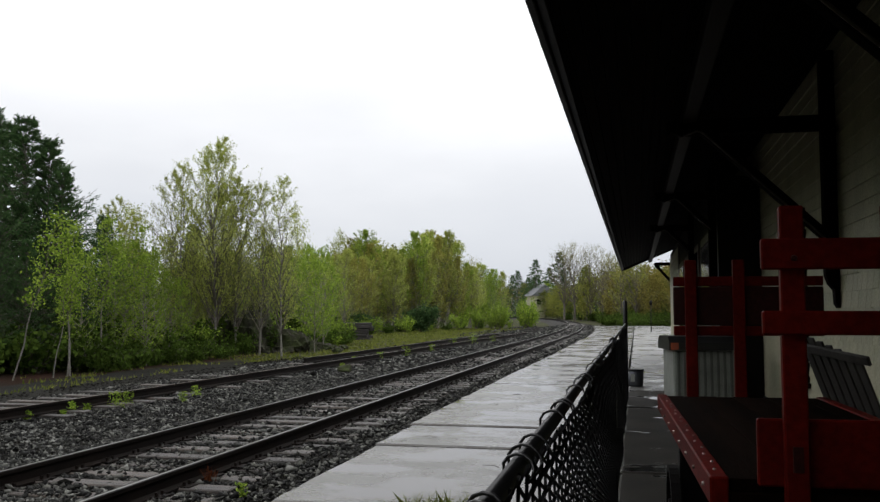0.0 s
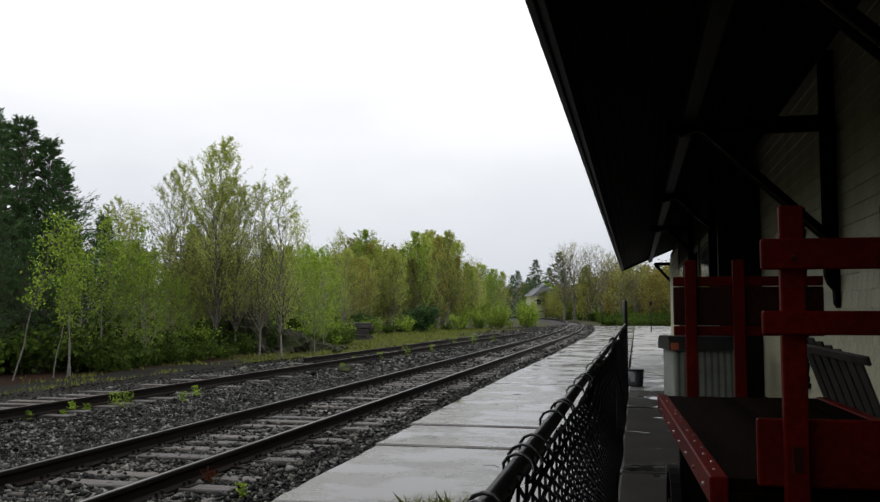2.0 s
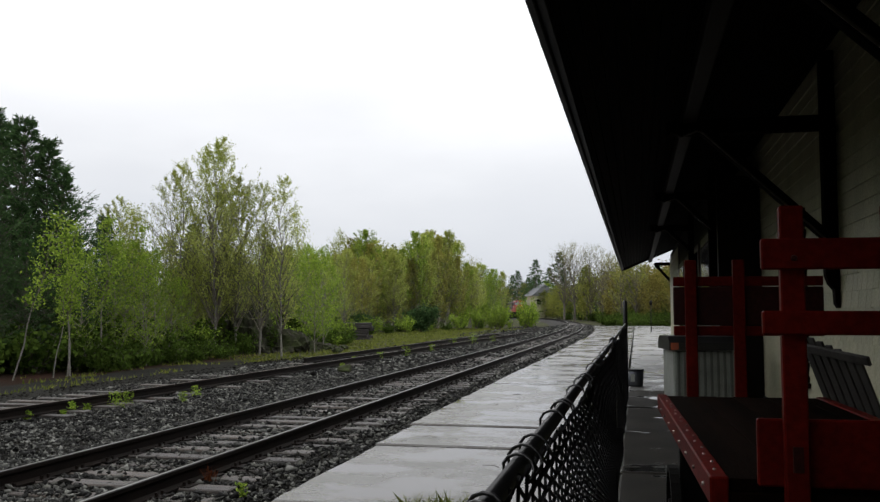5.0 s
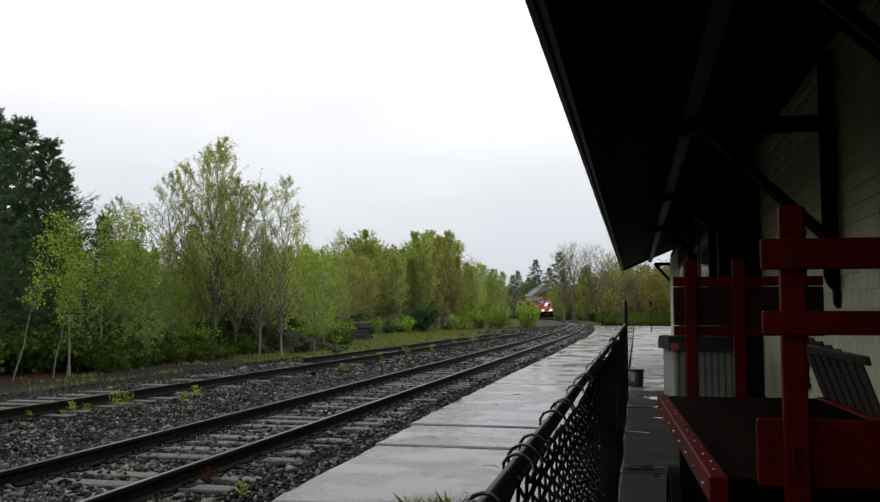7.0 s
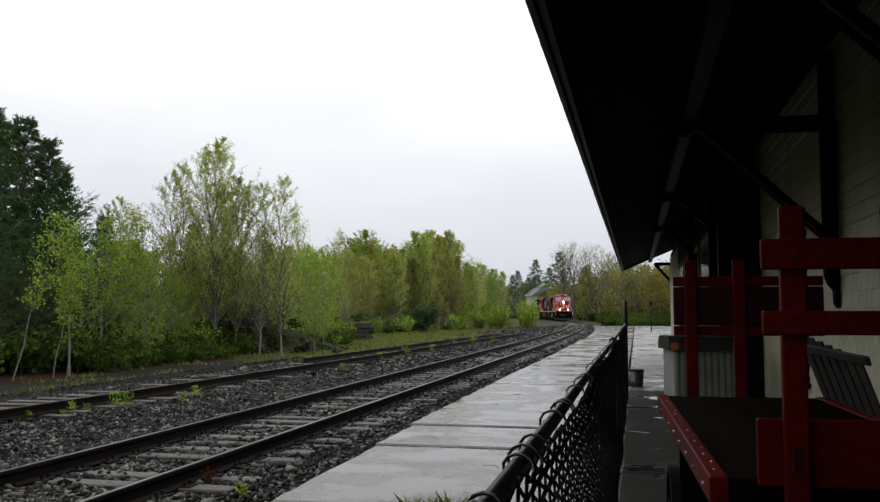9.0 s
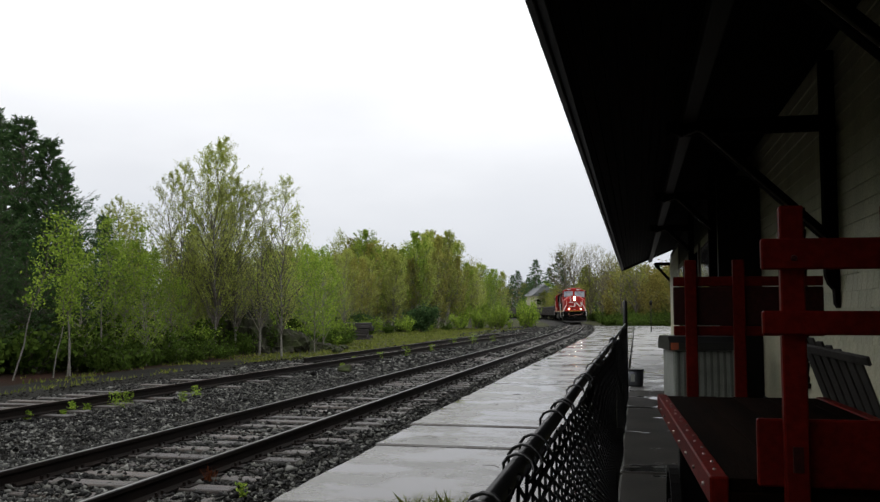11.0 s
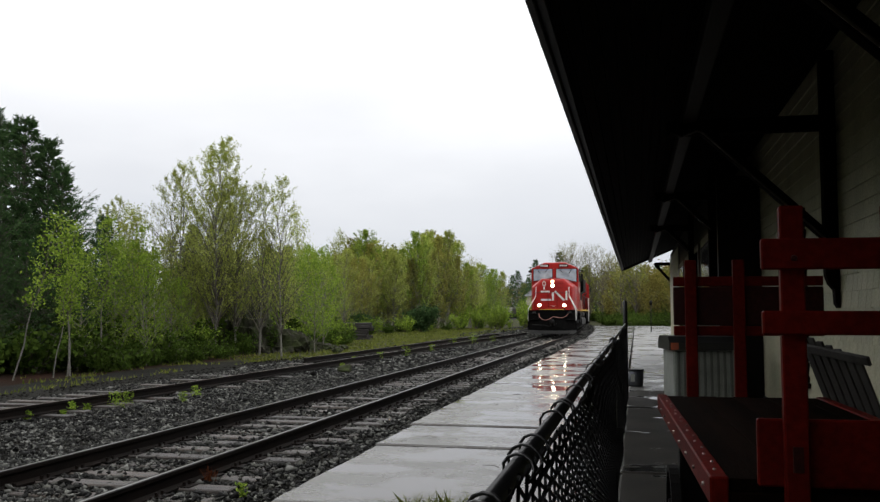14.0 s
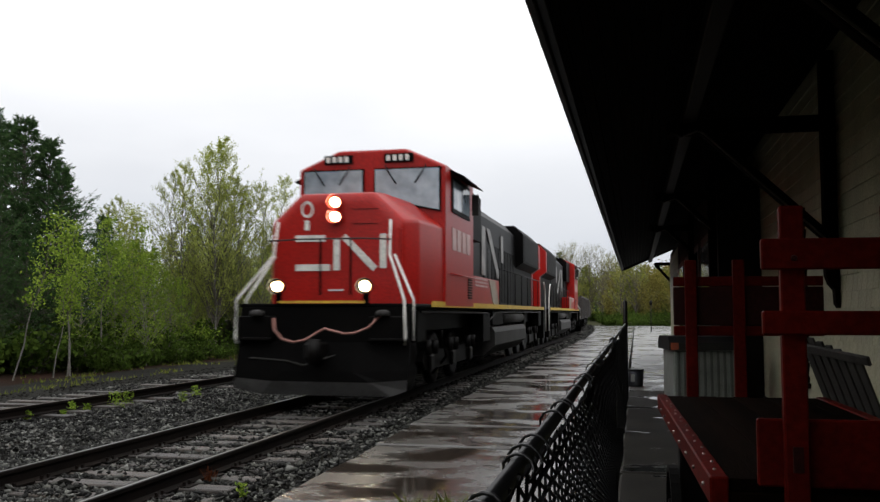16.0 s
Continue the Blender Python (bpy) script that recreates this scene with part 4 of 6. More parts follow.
# ---- trees ----
def skeleton(rng, height, first, limbs, reach, rise, wander=0.05, lean=0.0, subs=5, slim_trunk=0.0062, taper=0.55):
    """Trunk and limbs as lists of (points, radii); and the twig tips that carry leaves."""
    trunk, p = [], Vector((0, 0, 0))
    n = 9
    ang = rng.uniform(0, math.tau)
    for i in range(n + 1):
        u = i / n
        trunk.append(Vector((lean * math.cos(ang) * u * height + rng.uniform(-wander, wander) * u * height * 0.25, lean * math.sin(ang) * u * height + rng.uniform(-wander, wander) * u * height * 0.25, u * height)))
    r0 = height * slim_trunk + 0.008
    wood = [(trunk, [r0 * (1 - i / n * 0.9) for i in range(n + 1)])]
    tips = []
    for k in range(limbs):
        u = first + (1 - first) * ((k + rng.random()) / limbs) ** 1.25
        u = min(u, 0.985)
        i = min(int(u * n), n - 1)
        base = trunk[i].lerp(trunk[i + 1], u * n - i)
        a = k * 2.4 + rng.uniform(-0.5, 0.5)
        prof = math.sin(math.pi * min(1, max(0.0, (u - first) / (1 - first)) * 0.78 + 0.2))
        ln = reach * (0.25 + 0.75 * prof) * rng.uniform(0.7, 1.25) * (1.12 - taper * u)
        d = Vector((math.cos(a), math.sin(a), rise * rng.uniform(0.7, 1.3))).normalized()
        pts = [base]
        for j in range(3):
            d = (d + Vector((rng.uniform(-0.2, 0.2), rng.uniform(-0.2, 0.2), rng.uniform(-0.08, 0.14)))).normalized()
            pts.append(pts[-1] + d * ln / 3)
        rr = r0 * (1 - u) * 0.55 + 0.006
        wood.append((pts, [rr, rr * 0.7, rr * 0.45, rr * 0.2]))
        for j in range(subs):
            q = rng.uniform(0.3, 1.0) * 3
            jj = min(int(q), 2)
            b2 = pts[jj].lerp(pts[jj + 1], q - jj)
            d2 = (d + Vector((rng.uniform(-0.9, 0.9), rng.uniform(-0.9, 0.9), rng.uniform(-0.5, 0.7)))).normalized()
            e2 = b2 + d2 * ln * rng.uniform(0.2, 0.42)
            wood.append(([b2, b2.lerp(e2, 0.5) + Vector((0, 0, 0.02)), e2], [rr * 0.35, rr * 0.25, 0.003]))
            tips.append((b2, e2))
        tips.append((pts[1], pts[3]))
    tips.append((trunk[-3], trunk[-1]))
    return wood, tips


def wood_mesh(wood, material, sides=5, least=0.0, twig=None):
    """Trunk and limbs; the limbs take the twig material where one is given."""
    bm = bmesh.new()
    trunk_faces = 0
    for n, (pts, rad) in enumerate(wood):
        if rad[0] < least:
            continue
        tube(pts, rad, sides if rad[0] > 0.02 else 3, bm, False)
        if n == 0:
            trunk_faces = len(bm.faces)
    if twig:
        for k, f in enumerate(bm.faces):
            f.material_index = 0 if k < trunk_faces else 1
    me = bpy.data.meshes.new("trunk")
    bm.to_mesh(me)
    bm.free()
    me.materials.append(material)
    if twig:
        me.materials.append(twig)
    return me


def leaf_mesh(nrng, tips, per, size, spread, material, droop=0.0, slim=0.6, along=0.0, corners=4):
    """Many small leaves round the twigs; along: how much they point the twig's way."""
    a = np.array([t[0][:] for t in tips])
    b = np.array([t[1][:] for t in tips])
    k = np.repeat(np.arange(len(tips)), per)
    u = nrng.random(len(k))[:, None] ** 0.8
    c = a[k] + (b[k] - a[k]) * u + nrng.normal(0, spread, (len(k), 3))
    c[:, 2] -= np.abs(nrng.normal(0, 1, len(k))) * droop
    d = nrng.normal(0, 1, (len(k), 3))
    d /= np.linalg.norm(d, axis=1)[:, None]
    if along:
        w = b[k] - a[k]
        w /= np.linalg.norm(w, axis=1)[:, None] + 1e-9
        d = d * (1 - along) + w * along
        d /= np.linalg.norm(d, axis=1)[:, None]
    e = np.cross(d, nrng.normal(0, 1, (len(k), 3)))
    e /= np.linalg.norm(e, axis=1)[:, None] + 1e-9
    s = size * nrng.uniform(0.6, 1.3, len(k))[:, None]
    if corners == 4:
        v = np.stack([c - d * s, c + e * s * slim, c + d * s, c - e * s * slim], 1).reshape(-1, 3)
    else:
        v = np.stack([c - d * s * 0.8, c + e * s * slim * 1.3 + d * s * 0.2, c + d * s - e * s * slim * 0.6], 1).reshape(-1, 3)
    me = bpy.data.meshes.new("crown")
    n = len(k)
    me.vertices.add(corners * n)
    me.vertices.foreach_set("co", v.ravel())
    me.loops.add(corners * n)
    me.loops.foreach_set("vertex_index", np.arange(corners * n))
    me.polygons.add(n)
    me.polygons.foreach_set("loop_start", np.arange(0, corners * n, corners))
    me.update()
    me.validate()
    me.materials.append(material)
    return me


def make_tree(name, seed, height, first, limbs, reach, rise, bark, leaf, per, size, spread, label, subs=5, lean=0.02, droop=0.0, wander=0.12, slim_trunk=0.0062, taper=0.55):
    rng, nrng = random.Random(seed), np.random.default_rng(seed)
    wood, tips = skeleton(rng, height, first, limbs, reach, rise, wander, lean, subs, slim_trunk, taper)
    t = tagged(empty(name), label, "tree")
    put("trunk", wood_mesh(wood, bark, 5, 0.011 if size > 0.2 else 0.0, M_DARKTWIG if bark is M_PALEBARK else None), t)
    put("crown", leaf_mesh(nrng, tips, per, size, spread, leaf, droop, 0.6, 0.0, 3 if size > 0.08 else 4), t)
    return t


SWAY = []


def conifer(name, seed, height, first, reach, label, per=9, size=0.16, droop=0.25, twigs=0):
    rng, nrng = random.Random(seed), np.random.default_rng(seed)
    wood = [([Vector((0, 0, height * i / 6)) for i in range(7)], [height * 0.014 * (1 - i / 6.4) for i in range(7)])]
    tips = []
    n = int(height * 4.2)
    for k in range(n):
        u = first + (0.99 - first) * k / n
        for q in range(5):
            a = q * math.tau / 5 + k * 0.9 + rng.uniform(-0.35, 0.35)
            ln = reach * (1 - u) * rng.uniform(0.35, 1.4) + 0.18
            b = Vector((0, 0, u * height))
            e = b + Vector((math.cos(a) * ln, math.sin(a) * ln, -droop * ln * rng.uniform(0.3, 1.4) + 0.1))
            wood.append(([b, b.lerp(e, 0.5) + Vector((0, 0, 0.06)), e], [0.022, 0.014, 0.005]))
            tips.append((b.lerp(e, 0.2), e))
            for j in range(twigs):
                c = b.lerp(e, rng.uniform(0.35, 0.9))
                g = a + rng.choice((-0.8, 0.8)) * rng.uniform(0.5, 1.2)
                tips.append((c, c + Vector((math.cos(g), math.sin(g), 0.35)) * ln * rng.uniform(0.2, 0.4)))
    t = tagged(empty(name), label, "tree")
    put("trunk", wood_mesh(wood, M_BARK), t)
    put("crown", leaf_mesh(nrng, tips, per, size, 0.05, M_NEEDLE, 0.0, 0.2, 0.6, 3), t)
    return t


def bush(name, seed, h, leaf, label, per, size, stems=16, spread=0.10, rise=1.2):
    rng, nrng = random.Random(seed), np.random.default_rng(seed)
    wood, tips = [], []
    for k in range(stems):
        a = rng.uniform(0, math.tau)
        d = Vector((math.cos(a), math.sin(a), rise * rng.uniform(0.6, 1.8))).normalized() * h * rng.uniform(0.6, 1.05)
        b = Vector((rng.uniform(-0.15, 0.15), rng.uniform(-0.15, 0.15), -0.05))
        m = b + d * 0.5 + Vector((0, 0, 0.05 * h))
        wood.append(([b, m, b + d], [0.018, 0.011, 0.004]))
        for j in range(4):
            p = b + d * rng.uniform(0.25, 0.9)
            e = p + Vector((rng.uniform(-1, 1), rng.uniform(-1, 1), rng.uniform(-0.1, 0.9))) * h * 0.28
            wood.append(([p, e], [0.007, 0.003]))
            tips.append((p, e))
        tips.append((m, b + d))
    t = tagged(empty(name), label, "bush")
    put("stem", wood_mesh(wood, M_BARK, 4), t)
    put("foliage", leaf_mesh(nrng, tips, per, size, spread, leaf), t)
    return t


def build_trees():
    rng = random.Random(21)
    Z = -0.45
    used = []

    def place(proto, x, y, s=1.0, turn=None, sway=0.0, tall=1.0):
        # the rock outcrop and the timber pile stand free of growth
        low = proto.name.split(".")[0] in ("young_birch", "undergrowth_bush", "green_bush")
        if low and proto in used and (-19.9 < x < -14.6 and 32.5 < y < 40.5 and rng.random() < 0.5 or -20.5 < x < -15.0 and 50.5 < y < 59.0):
            return proto
        # the inside of the curve is kept clear along the line
        b = -x / y if y > 0 else 0.0
        if proto in used and 103.5 < y < 193 + (b - 0.112) * 2060 and 0.106 < b < 0.150:
            return proto
        m = pose(x, y, Z, 0, 0, rng.uniform(0, 360) if turn is None else turn) @ Matrix.Diagonal((s, s, s * tall, 1))
        t = proto
        if proto in used:
            t = copy_thing(proto, Matrix.Identity(4))
        used.append(proto)
        t.matrix_basis = m
        if sway:
            SWAY.append((t, sway))
        return t
    birch = [make_tree("birch_tree", 5 + i, 9.4, 0.12, (64, 46)[i], (3.5, 2.9)[i], 1.9, M_PALEBARK, M_LEAF_B, (30, 15)[i], 0.036, 0.05, "tall slender birch in pale spring leaf", 9, 0.015) for i in range(2)]
    sapling = [make_tree("young_birch", 40 + i, 5.2, 0.10, 30, 1.5, 1.1, M_PALETWIG, M_LEAF_A, 15, 0.044, 0.085, "young birch with pale trunk and bright green leaves", 5, 0.05) for i in range(3)]
    twiggy = [make_tree("budding_tree", 60 + i, 6.2, 0.2, 34, 1.7, 2.0, M_PALETWIG, M_LEAF_B, 7, 0.045, 0.12, "thin grey tree just coming into bud", 7, 0.03) for i in range(2)]
    tint = (("bright green", M_LEAF_A), ("olive green", M_LEAF_B), ("bronze-tinged", M_LEAF_C))
    full = [make_tree("leafing_tree", 80 + i, 8.6, 0.04, 46, 3.3, 2.3, M_PALETWIG, tint[i][1], 20, 0.068, 0.10, tint[i][0] + " leafing tree with rising twigs", 6, 0.02, 0.0, 0.12, 0.0085) for i in range(3)]
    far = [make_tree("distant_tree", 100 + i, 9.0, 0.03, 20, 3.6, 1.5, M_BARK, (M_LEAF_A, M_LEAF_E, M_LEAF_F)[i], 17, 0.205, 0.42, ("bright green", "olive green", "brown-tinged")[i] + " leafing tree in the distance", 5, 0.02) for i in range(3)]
    bare = [make_tree("bare_tree", 120 + i, 15.0, 0.2, 36, 5.2, 1.5, M_DARKTWIG, M_LEAF_C, 5, 0.10, 0.3, "tall broad tree just coming into bud", 11, 0.02, 0.0, 0.12, 0.017, 0.1) for i in range(2)]
    spruce = conifer("spruce_tree", 7, 11.0, 0.04, 5.6, "dark green spruce with drooping boughs", 16, 0.26)
    pine = [conifer("pine_tree", 17 + i, 9.4, 0.06, 3.3, "big dark pine with feathery boughs", 10, 0.12, -0.7, 5) for i in range(2)]
    bright = [bush("green_bush", 200 + i, 1.9, M_LEAF_A, "bright green young bush", 15, 0.07, 15, 0.11) for i in range(2)]
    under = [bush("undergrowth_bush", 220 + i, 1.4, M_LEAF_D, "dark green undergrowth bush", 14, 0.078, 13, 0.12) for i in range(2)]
    dusk = bush("young_spruce", 240, 2.0, M_NEEDLE, "small bluish dark evergreen bush", 60, 0.07, 20, 0.14, 1.6)

    # the tall birches
    for k, x, y, h, sway in ((0, -17.75, 34.9, 9.0, 1.5), (0, -17.4, 36.2, 7.6, 1.2), (1, -19.9, 35.0, 7.8, 1.0), (1, -19.2, 34.6, 8.1, 0.8), (1, -15.9, 35.4, 7.3, 0.9), (1, -14.8, 35.2, 7.5, 1.0),
                             (0, -18.6, 36.8, 7.4, 0.7), (1, -22.8, 35.4, 6.9, 0.6), (1, -23.8, 36.0, 6.6, 0.6)):
        place(birch[k], x, y, h / 9.4, None, sway)
    # pines
    for k, x, y, h, sway in ((0, -21.25, 27.0, 8.85, 0.5), (1, -22.8, 27.2, 9.25, 0.4), (1, -20.4, 27.2, 8.1, 0.4), (0, -19.7, 27.0, 7.0, 0.3), (1, -19.3, 27.4, 4.2, 0.0), (1, -21.0, 31.5, 5.8, 0.0), (0, -23.6, 29.0, 9.2, 0.0),
                             (1, -20.6, 24.6, 6.4, 0.0), (0, -19.0, 24.4, 4.2, 0.0), (1, -19.4, 22.6, 4.8, 0.0), (0, -18.6, 21.4, 3.4, 0.0), (1, -20.2, 25.6, 5.6, 0.0), (0, -18.4, 25.6, 3.6, 0.0), (1, -21.6, 24.0, 6.6, 0.0)):
        place(pine[k], x, y, h / 9.4, None, sway)
    place(spruce, -23.8, 44.0, 0.62)
    # young growth in front
    rows = ((-17.2, 24.6, 0.72), (-17.0, 26.4, 0.8), (-16.6, 27.6, 0.74), (-18.0, 28.4, 0.85), (-17.3, 29.4, 0.8), (-18.6, 30.2, 0.86),
            (-17.9, 31.6, 0.66), (-19.3, 32.0, 0.8), (-16.6, 33.2, 0.55), (-18.6, 33.6, 0.62), (-14.9, 36.0, 0.62), (-14.6, 38.6, 0.8), (-15.2, 41.5, 0.95), (-16.0, 43.5, 1.0), (-17.5, 45.0, 1.05), (-18.4, 46.5, 0.95),
            (-20.6, 29.5, 0.9), (-20.8, 32.0, 0.9), (-18.9, 48.5, 1.05), (-18.5, 51.0, 1.05), (-20.0, 36.0, 0.8), (-19.6, 40.5, 0.9),
            (-19.0, 43.0, 1.0), (-20.5, 46.5, 1.05), (-18.4, 55.0, 1.0), (-20.2, 56.5, 1.1))
    for i, (x, y, s) in enumerate(rows):
        place(sapling[i % 3], x, y, s, None, 0.9 if i % 2 == 0 else 0.0)
    thin = make_tree("young_birch", 71, 5.0, 0.42, 20, 0.85, 1.3, M_PALEBARK, M_LEAF_A, 8, 0.05, 0.12, "thin pale leaning young birch", 4, 0.03, 0.0, 0.12, 0.0042)
    for x, y, s, lean in ((-16.6, 20.9, 0.95, 15), (-16.3, 22.2, 0.7, 9), (-16.2, 22.7, 0.9, 1), (-16.25, 22.9, 0.85, -2), (-17.0, 25.4, 1.0, 3), (-16.9, 28.2, 1.0, -4), (-14.9, 37.0, 0.8, 2)):
        t = place(thin, x, y, s, rng.uniform(0, 360))
        t.matrix_basis = Matrix.Translation(t.matrix_basis.translation) @ pose(0, 0, 0, 0, lean, 0) @ Matrix.Translation(-t.matrix_basis.translation) @ t.matrix_basis
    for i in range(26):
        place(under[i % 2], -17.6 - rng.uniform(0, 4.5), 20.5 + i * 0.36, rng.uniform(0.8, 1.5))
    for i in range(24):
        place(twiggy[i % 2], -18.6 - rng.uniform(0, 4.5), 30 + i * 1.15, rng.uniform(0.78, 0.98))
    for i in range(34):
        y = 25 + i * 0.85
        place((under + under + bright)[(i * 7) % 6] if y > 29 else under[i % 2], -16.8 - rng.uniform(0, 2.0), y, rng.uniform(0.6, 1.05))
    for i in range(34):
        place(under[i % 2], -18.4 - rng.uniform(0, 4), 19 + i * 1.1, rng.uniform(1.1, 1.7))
    for i in range(16):
        place(full[i % 3], -23.0 - rng.uniform(0, 8), 38 + i * 1.5, rng.uniform(0.5, 0.62))
    for i in range(18):
        y = 24.5 + i * 1.4
        if not 32.0 < y < 39.0:
            place((bright[0], under[0], under[1])[i % 3 if y > 29 else 1 + i % 2], -16.6 - rng.uniform(0, 1.2), y, rng.uniform(0.6, 1.0), None, 0, rng.uniform(0.9, 1.3))
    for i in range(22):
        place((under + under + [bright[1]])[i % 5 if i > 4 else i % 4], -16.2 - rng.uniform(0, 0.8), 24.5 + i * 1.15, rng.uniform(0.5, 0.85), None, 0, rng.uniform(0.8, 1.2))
    # the wood along the meadow: taller clumps stand at some bearings
    crest = ((0.10, 5.2), (0.16, 7.0), (0.20, 9.2), (0.235, 10.2), (0.26, 8.9), (0.285, 8.2), (0.32, 9.4), (0.35, 7.2), (0.39, 7.6), (0.6, 7.6))

    def crest_at(x, y):
        b = -x / y
        for (b0, h0), (b1, h1) in zip(crest, crest[1:]):
            if b <= b1:
                return (h0 + (h1 - h0) * max(0.0, b - b0) / (b1 - b0)) * (0.35 + 0.65 * y / 85.0)
        return 7.0
    for i in range(54):
        u = (i + rng.random()) / 54
        y = 55 + u * 50
        x = -22.0 - 3.0 * math.sin(u * math.pi) + u * 4.0 - rng.uniform(0, 4.5)
        h = crest_at(x, y) * rng.uniform(0.66, 1.06)
        place(full[(0, 1, 1, 2)[i % 4]], x, y, h / 8.6, None, 0.5 if i % 6 == 0 else 0)
    for i in range(20):
        u = (i + rng.random()) / 20
        x, y = -28 - rng.uniform(0, 9) + u * 5, 60 + u * 62
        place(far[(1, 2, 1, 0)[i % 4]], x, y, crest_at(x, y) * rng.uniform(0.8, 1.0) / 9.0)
    for i in range(9):
        place(twiggy[i % 2], -25 - rng.uniform(0, 5), 60 + i * 7, rng.uniform(1.3, 1.6))
    for i in range(20):
        u = i / 20
        place((under + [bright[0]])[i % 3], -20.8 - 3 * math.sin(u * math.pi) + u * 4 + rng.uniform(-1, 1), 54 + u * 44, rng.uniform(0.6, 1.2))
    place(dusk, -21.2, 53.5, 0.8)
    place(dusk, -19.6, 80.0, 1.35)
    place(dusk, -23.0, 72.0, 1.0)
    # bright bushes before the curve
    for x, y, s in ((-15.6, 96, 0.8), (-13.9, 98, 0.5), (-12.1, 99, 1.6), (-12.7, 102, 1.45), (-11.8, 101, 1.3), (-15.1, 99, 1.25), (-15.9, 101, 1.4), (-17.2, 95, 1.1), (-15.5, 103, 0.5), (-17.6, 101, 1.4), (-19.5, 99, 1.3)):
        place(bright[int(x * 10) % 2], x, y, s * 0.85, None, 0, 1.7)
    # inner side of the curve
    for i in range(38):
        u = (i + rng.random()) / 38
        s = 116 + u * 190
        x, y, _ = track_at(s, -7.5 - rng.uniform(0, 22) - (4 if s < 150 else 0))
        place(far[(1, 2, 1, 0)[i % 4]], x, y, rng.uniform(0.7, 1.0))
    for i in range(22):
        s = 110 + i * 5
        x, y, _ = track_at(s, -6.5 - rng.uniform(0, 5))
        place((bright + under)[i % 4], x, y, rng.uniform(1.2, 2.0))
    # outer side of the curve and the distance
    for i in range(46):
        u = (i + rng.random()) / 46
        s = 128 + u * 200
        x, y, _ = track_at(s, 6.5 + rng.uniform(0, 17))
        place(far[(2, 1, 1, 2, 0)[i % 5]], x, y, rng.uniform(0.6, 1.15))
    for i in range(16):
        s = 122 + i * 7
        x, y, _ = track_at(s, 5.4 + rng.uniform(0, 4))
        place(under[i % 2], x, y, rng.uniform(1.0, 1.8))
    for i in range(9):
        s = 130 + i * 8
        x, y, _ = track_at(s, 7 + rng.uniform(0, 8))
        place(bare[i % 2], x, y, rng.uniform(0.5, 0.72))
    for x, y, s in ((-12.5, 185, 1.0), (-9.0, 180, 0.95), (-15.5, 195, 1.02), (-6.2, 170, 0.85), (-5.0, 160, 0.72), (-3.0, 150, 0.7), (-24, 130, 0.62), (-30, 135, 0.75), (-34, 140, 0.7)):
        place(bare[int(-x) % 2], x, y, s)
    # The seven spruces near the eye are unseen, added to darken wall and wagon.
    for x, y, s in ((-27.6, 248, 1.55), (-28.6, 259, 1.2), (-20.3, 242, 1.70), (-25.2, 262, 1.4), (-30.5, 266, 1.1), (-35.4, 268, 1.35), (-37.8, 274, 1.25), (-33.2, 277, 1.2), (-36, 250, 0.95), (-20.0, 250, 1.3), (-6.5, 190, 1.0), (-12.0, 215, 1.2), (2.0, 160, 0.9), (4.0, 165, 1.0), (-40, 240, 1.0),
                    (-19, -8, 1.2), (-21, -4, 1.3), (-18.5, 0, 1.25), (-20.5, 4, 1.2), (-19, -13, 1.3), (-18, -18, 1.3), (-19.5, 8, 1.1)):
        place(spruce, x, y, s)
    for i in range(22):
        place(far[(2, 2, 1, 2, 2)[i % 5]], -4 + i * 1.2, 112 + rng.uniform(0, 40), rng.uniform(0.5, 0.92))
    for i in range(6):
        place(bare[i % 2], -2 + i * 2.4, 110 + rng.uniform(0, 25), rng.uniform(0.4, 0.55))
    for i in range(16):
        place(under[i % 2], -3.6 + i * 0.7, 118 + rng.uniform(0, 7), rng.uniform(1.2, 1.9))
    for i in range(14):
        place(under[i % 2], -3.2 + i * 1.1, 104 + rng.uniform(0, 9), rng.uniform(0.7, 1.5))
    for i in range(14):
        y = 104 + i * 3.5
        b = rng.uniform(0.135, 0.19)
        place(full[(1, 0, 2)[i % 3]], -b * y, y, (0.055 * y + 1.9) / 8.6 * rng.uniform(0.75, 1.0))
    for i in range(12):
        place(full[(0, 1)[i % 2]], -18.8 - rng.uniform(0, 3.5), 34 + i * 1.5, rng.uniform(0.38, 0.55))
    for x, y, s in ((-25.6, 230, 0.78), (-24.0, 228, 0.72), (-22.2, 229, 0.85), (-20.4, 228, 0.95), (-27.6, 231, 0.74), (-23.0, 224, 0.6), (-29.5, 236, 0.8), (-19.0, 222, 0.9), (-26.6, 228, 0.66)):
        place(far[1], x + 5.0, y + 6.0, s)
    # far wooded skyline, and unseen wood added behind the eye to block low light
    for i in range(26):
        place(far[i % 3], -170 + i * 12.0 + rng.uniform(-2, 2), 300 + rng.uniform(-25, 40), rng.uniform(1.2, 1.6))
    for i in range(16):
        place(far[i % 3], -18 - rng.uniform(0, 9), -45 + i * 3.6, rng.uniform(1.1, 1.4))


def build_far_house():
    h = tagged(empty("far_house", pose(-26.0, 246, 0, 0, 0, 25)), "distant house with a grey roof among the trees", "house")
    part("wall", box((-3.4, -3.2, -0.5), (3.4, 3.2, 6.0)), M_SIDING, h)
    part("roof", prism([(-3.9, 6.0), (3.9, 6.0), (0, 9.2)], "y", -3.6, 3.6), M_ROOFGREY, h)
    part("window", box((-2.3, -3.25, 3.6), (-1.2, -3.2, 5.0)), M_GLASS, h)
    part("window", box((1.2, -3.25, 3.6), (2.3, -3.2, 5.0)), M_GLASS, h)


